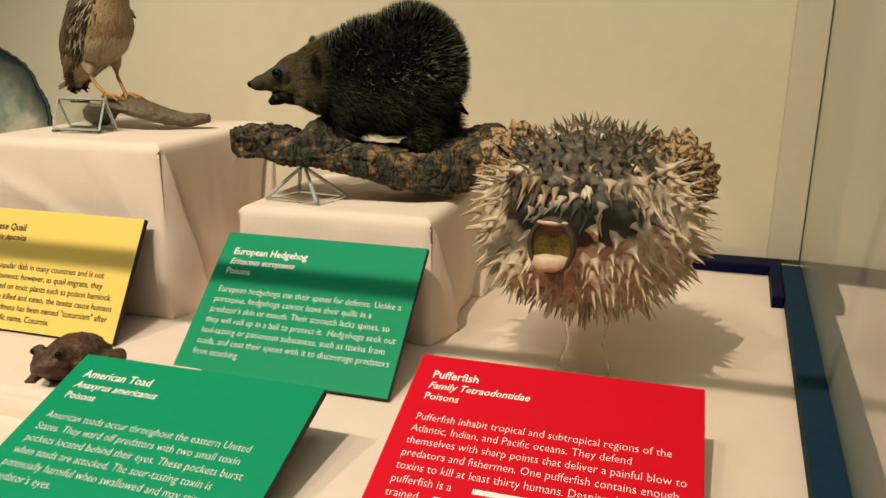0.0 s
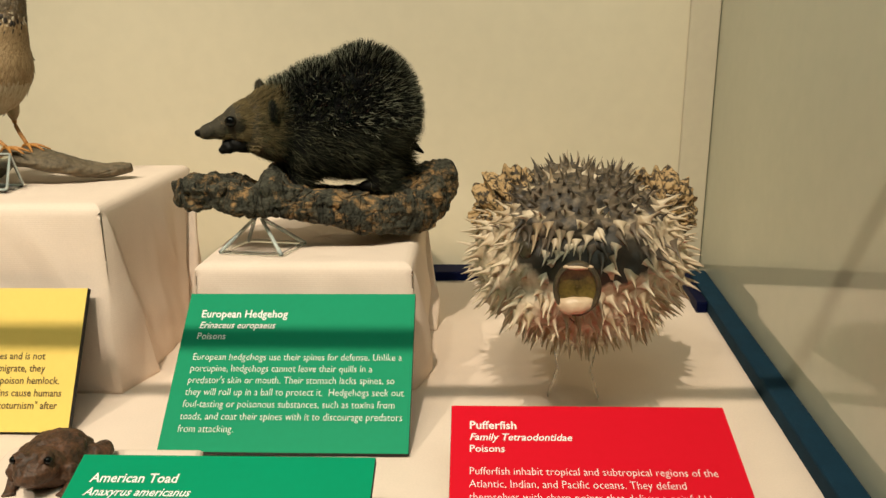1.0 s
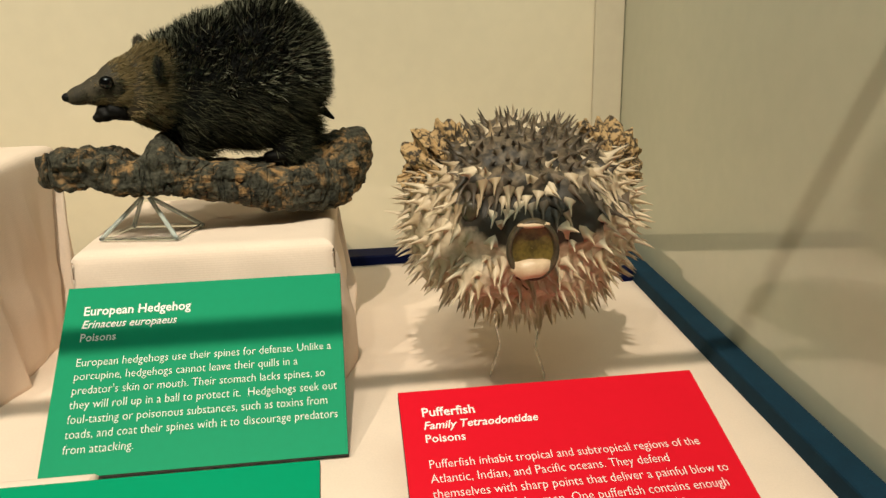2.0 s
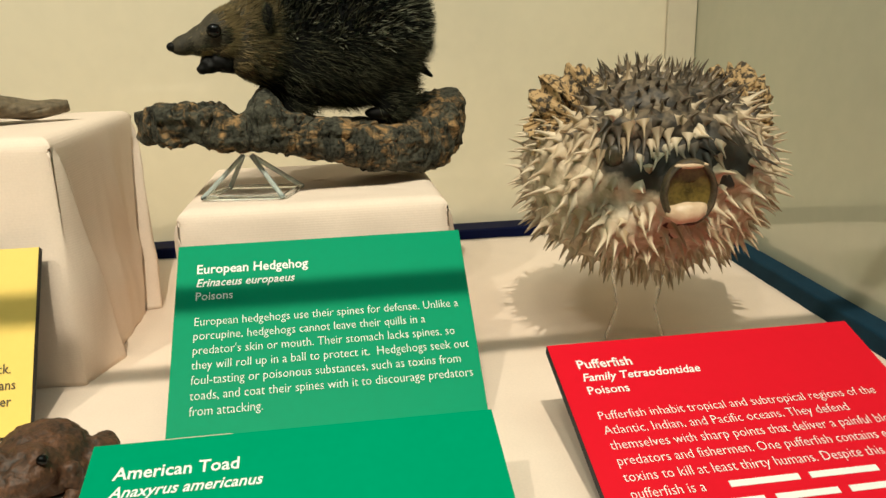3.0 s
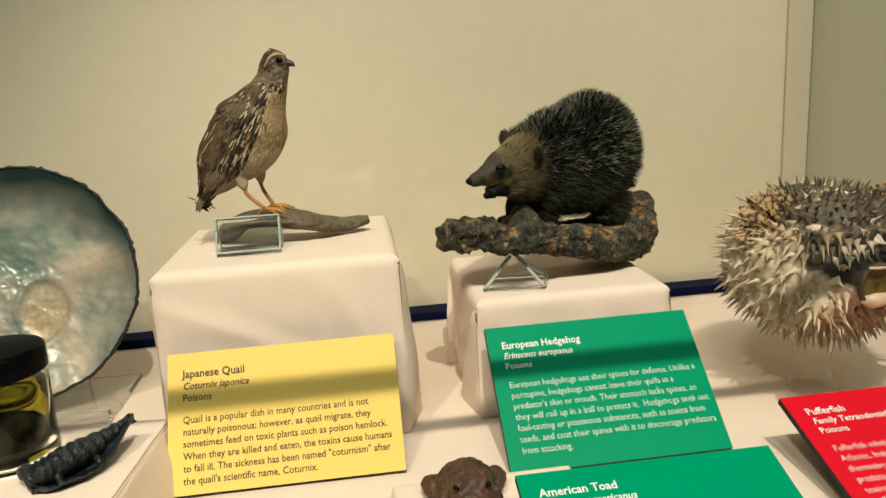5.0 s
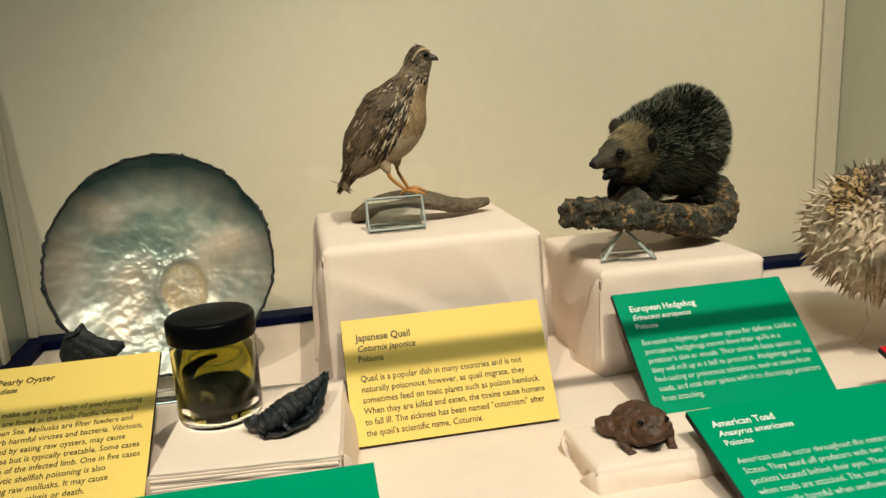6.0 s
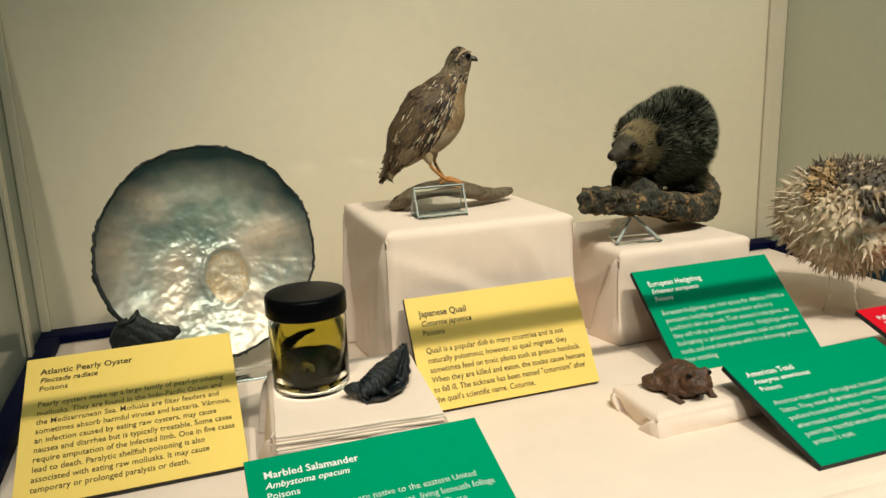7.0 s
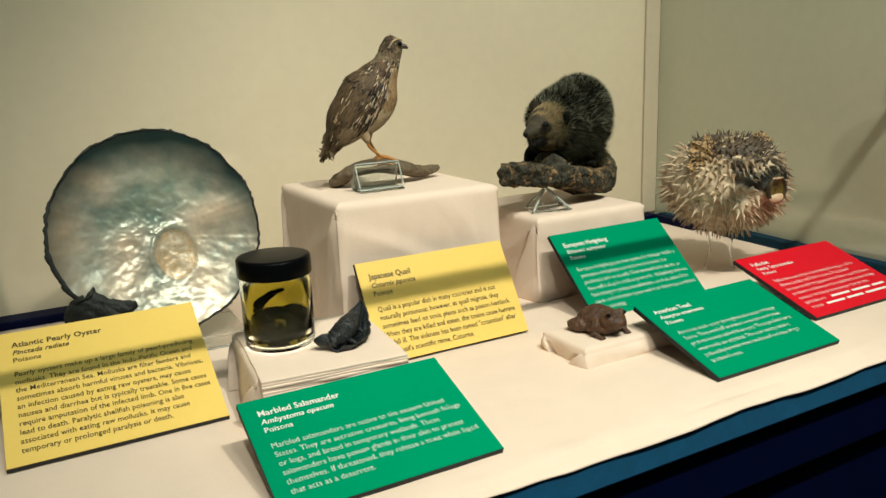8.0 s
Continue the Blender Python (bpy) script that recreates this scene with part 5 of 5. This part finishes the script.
    part("hinge_lip", tube_bm(hinge, 110, 72, lip_skin), SHELL_BACK, ob, "dark scaly folded hinge", True)
    scar = []
    for j in range(15):
        f = (1 - j / 14 * 0.995) * 0.97
        row = []
        for i in range(60):
            t = 2 * math.pi * i / 60
            edge = f * (1 - 0.09 * noise.noise((t * 1.4 if t < math.pi else (t - 2 * math.pi) * 1.4, 3.0, 1.0)))
            x, y = 0.0185 + 0.0235 * edge * math.cos(t), -0.026 + 0.0300 * edge * math.sin(t)
            row.append(centre + ux * x + uy * y + uw * (surf(x, y, 0.985, 0.024, 0.0, 2.0, 0.0020) + 0.0005))
        scar.append(row)
    part("muscle_scar", grid_bm(scar, cap=False), SCAR, ob, "golden oval muscle scar", True)
    return ob


oyster()
stand = thing("shell_stand", (-0.77, 0.70, TOP), "clear acrylic easel holding up the oyster shell", "stand")
part("base_plate", box_bm(-0.835, -0.715, 0.650, 0.760, TOP, TOP + 0.005, 0.001), ACRYLIC, stand)
part("front_lip", box_bm(-0.835, -0.715, 0.640, 0.648, TOP, TOP + 0.014, 0.001), ACRYLIC, stand)
part("back_rest", box_bm(-0.805, -0.765, -0.002, 0.002, 0, 0.14, 0.001, Matrix.Translation((0, 0.742, TOP + 0.005)) @ pose(0, 0, 0, -12)), ACRYLIC, stand)


# ---- jar on folded cloth ----
stack = thing("folded_cloth", (-0.71, 0.47, TOP), "stack of folded cream cloth under the jar", "cloth")
layers, thick = 22, 0.00232
TWIST = Matrix.Translation((-0.707, 0.388, 0)) @ pose(0, 0, 0, 0, 0, -5) @ Matrix.Translation((0.707, -0.388, 0))
for k in range(layers):
    z = TOP + k * thick
    bulge = 0.002 * math.sin(math.pi * k / layers)
    bm = box_bm(-0.772 + 0.001 * noise.noise((k * 1.3, 1.5, 0)), -0.6405 + 0.0012 * noise.noise((k * 1.7, 2.2, 0)), 0.390 - bulge + 0.0013 * noise.noise((k * 2.3, 3.1, 0)), 0.530, z - 0.0004, z + thick, 0.0009, None, 3)
    bmesh.ops.subdivide_edges(bm, edges=[e for e in bm.edges if e.calc_length() > 0.05], cuts=18, use_grid_fill=True)
    for v in bm.verts:
        sag = 0.0006 * noise.noise((v.co.x * 14, v.co.y * 14, 2.0)) * k / layers
        v.co += Vector((noise.noise(v.co * 30) * 0.0012, noise.noise(v.co * 26 + Vector((5, k, 0))) * 0.0016, sag))
    bm.transform(TWIST)
    part("fold", bm, CLOTH, stack, "", True)
cover = draped_bm(-0.776, -0.638, 0.402, 0.536, TOP, TOP + layers * thick - 0.0010, 12.0, 0.03, 0.009, 0.005, 0.008)
cover.transform(TWIST)
part("cover", cover, CLOTH, stack, "under sheet tucked round the stack", True)
ZJ = TOP + layers * thick + 0.0004


def specimen_jar():
    cx, cy = -0.729, 0.480
    ob = thing("specimen_jar", (cx, cy, ZJ), "glass jar of amber fluid with a dark salamander", "jar")
    r, h = 0.033, 0.071
    prof = [(0.001, ZJ), (r - 0.004, ZJ), (r - 0.001, ZJ + 0.0015), (r, ZJ + 0.005), (r, ZJ + h - 0.008), (r - 0.002, ZJ + h - 0.003), (r - 0.002, ZJ + h), (r - 0.0042, ZJ + h), (r - 0.0042, ZJ + h - 0.004), (r - 0.0024, ZJ + h - 0.009), (r - 0.0024, ZJ + 0.006), (r - 0.005, ZJ + 0.0038), (0.001, ZJ + 0.0038)]
    part("glass", lathe_bm(prof, cx, cy, 64), JAR_GLASS, ob, "clear glass wall", True).visible_shadow = False
    liq = lathe_bm([(0.001, ZJ + 0.0042), (r - 0.0055, ZJ + 0.0042), (r - 0.0028, ZJ + 0.0066), (r - 0.0028, ZJ + h - 0.012), (0.001, ZJ + h - 0.012)], cx, cy, 64)
    part("liquid", liq, LIQUID, ob, "olive amber preserving fluid", True).visible_shadow = False
    part("lid", lathe_bm([(0.001, ZJ + h - 0.002), (r - 0.0012, ZJ + h - 0.002), (r - 0.0012, ZJ + h - 0.0028), (r + 0.0008, ZJ + h - 0.0028), (r + 0.0012, ZJ + h - 0.002), (r + 0.0012, ZJ + h + 0.0125), (r, ZJ + h + 0.0145), (r - 0.003, ZJ + h + 0.015), (0.001, ZJ + h + 0.0145)], cx, cy, 64), LID, ob, "black plastic screw lid", True)
    coil = [(cx + 0.016, cy - 0.010, ZJ + 0.018, 0.010, 0.014), (cx + 0.006, cy - 0.015, ZJ + 0.019, 0.011, 0.014), (cx - 0.008, cy - 0.014, ZJ + 0.016, 0.010, 0.012), (cx - 0.018, cy - 0.010, ZJ + 0.028, 0.006, 0.007), (cx - 0.019, cy - 0.008, ZJ + 0.042, 0.004, 0.005), (cx - 0.008, cy - 0.012, ZJ + 0.052, 0.003, 0.003), (cx + 0.004, cy - 0.012, ZJ + 0.054, 0.001, 0.001)]
    part("salamander_body", tube_bm(coil, 46, 18, lambda u, a, q: 0.0012 * noise.noise(q * 160)), WET_BLACK, ob, "black preserved salamander", True)
    part("salamander_belly", blob_mesh_bm([(cx + 0.001, cy, ZJ + 0.0135, 0.0275, 0.0272, 0.0092, 0, 0), (cx + 0.001, cy, ZJ + 0.0215, 0.0262, 0.0255, 0.0105, 0, 6), (cx + 0.012, cy - 0.008, ZJ + 0.024, 0.014, 0.015, 0.013, 0, 10), (cx - 0.010, cy - 0.004, ZJ + 0.021, 0.015, 0.016, 0.010, 0, -10)]), WET_BLACK, ob, "black preserved salamander", True)
    part("salamander_head", ball_bm(cx + 0.019, cy - 0.008, ZJ + 0.024, 0.009, 0.010, 0.009, 20), WET_BLACK, ob, "black preserved salamander", True)
    part("salamander_coil", tube_bm([(cx - 0.018, cy + 0.004, ZJ + 0.012, 0.008, 0.007), (cx, cy + 0.010, ZJ + 0.015, 0.012, 0.011), (cx + 0.016, cy + 0.006, ZJ + 0.020, 0.010, 0.013)], 20, 16), WET_BLACK, ob, "black preserved salamander", True)
    part("pale_marking", blob_mesh_bm([(cx - 0.007, cy - 0.0245, ZJ + 0.029, 0.0046, 0.0022, 0.0026, 0, 30), (cx - 0.003, cy - 0.0250, ZJ + 0.026, 0.0026, 0.0020, 0.0048, 0, -15), (cx - 0.0095, cy - 0.0238, ZJ + 0.0265, 0.0020, 0.0018, 0.0040, 0, 10)], 0.0009), DRY_EYE, ob, "pale body marking", True)
    return ob


specimen_jar()


def dried_salamander():
    z = ZJ
    ob = thing("salamander_model", (-0.67, 0.455, z), "black wrinkled salamander figure lying on a dark leaf", "figure")
    rows = []
    spine = smooth_path([(-0.694, 0.424, 0.004), (-0.686, 0.430, 0.014), (-0.675, 0.443, 0.0185), (-0.664, 0.457, 0.017), (-0.654, 0.470, 0.011), (-0.643, 0.484, 0.001)], 40)
    for k, (x, y, w) in enumerate(spine):
        u = k / 39
        rise = 0.019 * max(0.0, u - 0.45) ** 1.5 / 0.55 ** 1.5
        row = []
        for i in range(25):
            s = i / 12 - 1
            edge = 0.004 * s * s + 0.0016 * noise.noise((s * 4, u * 9, 2.0)) + 0.0012 * noise.noise((s * 12, u * 20, 5.0))
            ww = w * (1 + 0.12 * noise.noise((u * 14, s, 7.0)))
            row.append((x + 0.75 * ww * s, y - 0.62 * ww * s, z + 0.002 + rise + max(-0.001, edge)))
        rows.append(row)
    leaf = grid_bm(rows, closed=False)
    bmesh.ops.solidify(leaf, geom=leaf.faces[:], thickness=0.0016)
    part("leaf", leaf, BLACK_HUSK, ob, "curled dark leaf", True)

    def rings(u, a, q):
        return 0.0019 * abs(math.sin(u * 42 + 1.2 * noise.noise(q * 60))) - 0.0006 + 0.0014 * noise.noise(q * 150)

    part("body", tube_bm([(-0.699, 0.434, z + 0.006, 0.004, 0.004), (-0.692, 0.433, z + 0.009, 0.0085, 0.007), (-0.683, 0.439, z + 0.011, 0.0095, 0.009), (-0.672, 0.452, z + 0.012, 0.0095, 0.009), (-0.661, 0.467, z + 0.013, 0.0070, 0.007), (-0.650, 0.479, z + 0.017, 0.0035, 0.0035), (-0.643, 0.486, z + 0.021, 0.0012, 0.0012)], 90, 26, rings), BLACK_HUSK, ob, "ringed black body", True)
    part("head", tube_bm([(-0.692, 0.434, z + 0.009, 0.006, 0.005), (-0.699, 0.437, z + 0.009, 0.0068, 0.0058), (-0.705, 0.440, z + 0.0085, 0.0050, 0.0045), (-0.7085, 0.442, z + 0.008, 0.0015, 0.0015)], 24, 18, lambda u, a, q: 0.0014 * noise.noise(q * 170)), BLACK_HUSK, ob, "", True)
    for x, y, t in ((-0.691, 0.449, 140), (-0.678, 0.429, -55), (-0.676, 0.466, 140), (-0.660, 0.452, -50)):
        dx, dy = 0.010 * math.cos(radians(t)), 0.010 * math.sin(radians(t))
        part("leg", tube_bm([(x - dx * 0.6, y - dy * 0.6, z + 0.009, 0.003, 0.003), (x, y, z + 0.007, 0.0024, 0.0024), (x + dx * 0.6, y + dy * 0.6, z + 0.004, 0.0022, 0.0016)], 10, 10, lambda u, a, q: 0.0006 * noise.noise(q * 200)), BLACK_HUSK, ob, "", True)
    return ob


dried_salamander()

# ---- toad on its pad ----
single("toad_pad", draped_bm(-0.455, -0.320, 0.366, 0.438, TOP, TOP + 0.0195, 21.0, 0.014, 0.005, 0.002, 0.006), CLOTH, "small flat pad wrapped in cream cloth", "pad", smooth=True)


def toad():
    z = TOP + 0.0195
    base = (-0.404, 0.396, z)
    ob = thing("toad_mount", base, "reddish brown warty toad sitting on a cloth pad", "taxidermy")
    body = blob_mesh("body", [(-0.404, 0.408, z + 0.016, 0.026, 0.029, 0.0165, 0, 0), (-0.403, 0.383, z + 0.020, 0.019, 0.018, 0.0125, 0, 0), (-0.403, 0.372, z + 0.019, 0.014, 0.012, 0.0085, 0, 0), (-0.404, 0.425, z + 0.011, 0.022, 0.018, 0.011, 0, 0), (-0.404, 0.402, z + 0.009, 0.029, 0.028, 0.011, 0, 0),
                              (-0.431, 0.418, z + 0.009, 0.011, 0.018, 0.009, 20, 0), (-0.377, 0.418, z + 0.009, 0.011, 0.018, 0.009, -20, 0), (-0.427, 0.388, z + 0.010, 0.006, 0.007, 0.011, 0, 0), (-0.380, 0.388, z + 0.010, 0.006, 0.007, 0.011, 0, 0),
                              (-0.4135, 0.378, z + 0.0295, 0.0055, 0.006, 0.005, 0, 0), (-0.3925, 0.378, z + 0.0295, 0.0055, 0.006, 0.005, 0, 0)], 0.0016, 3, base)
    roughen(body, 0.0012, 190, 3.0, 3)
    roughen(body, 0.0014, 70, 9.0, 2)
    mesh_part("body", body, TOAD, ob, "warty brown skin", True)
    for x in (-0.4165, -0.3895):
        part("eye", ball_bm(x, 0.3745, z + 0.0295, 0.0033, 0.0033, 0.0030), GLOSS_BLACK, ob, "glossy dark eye", True)
    for x, t in ((-0.429, 1), (-0.379, -1)):
        part("forefoot", tube_bm([(x, 0.390, z + 0.006, 0.005, 0.005), (x + 0.002 * t, 0.379, z + 0.0025, 0.0042, 0.0025), (x + 0.004 * t, 0.372, z + 0.0015, 0.005, 0.0015)], 10, 10), TOAD, ob, "", True)
    ob.scale = (0.78, 0.78, 0.84)
    return ob


toad()
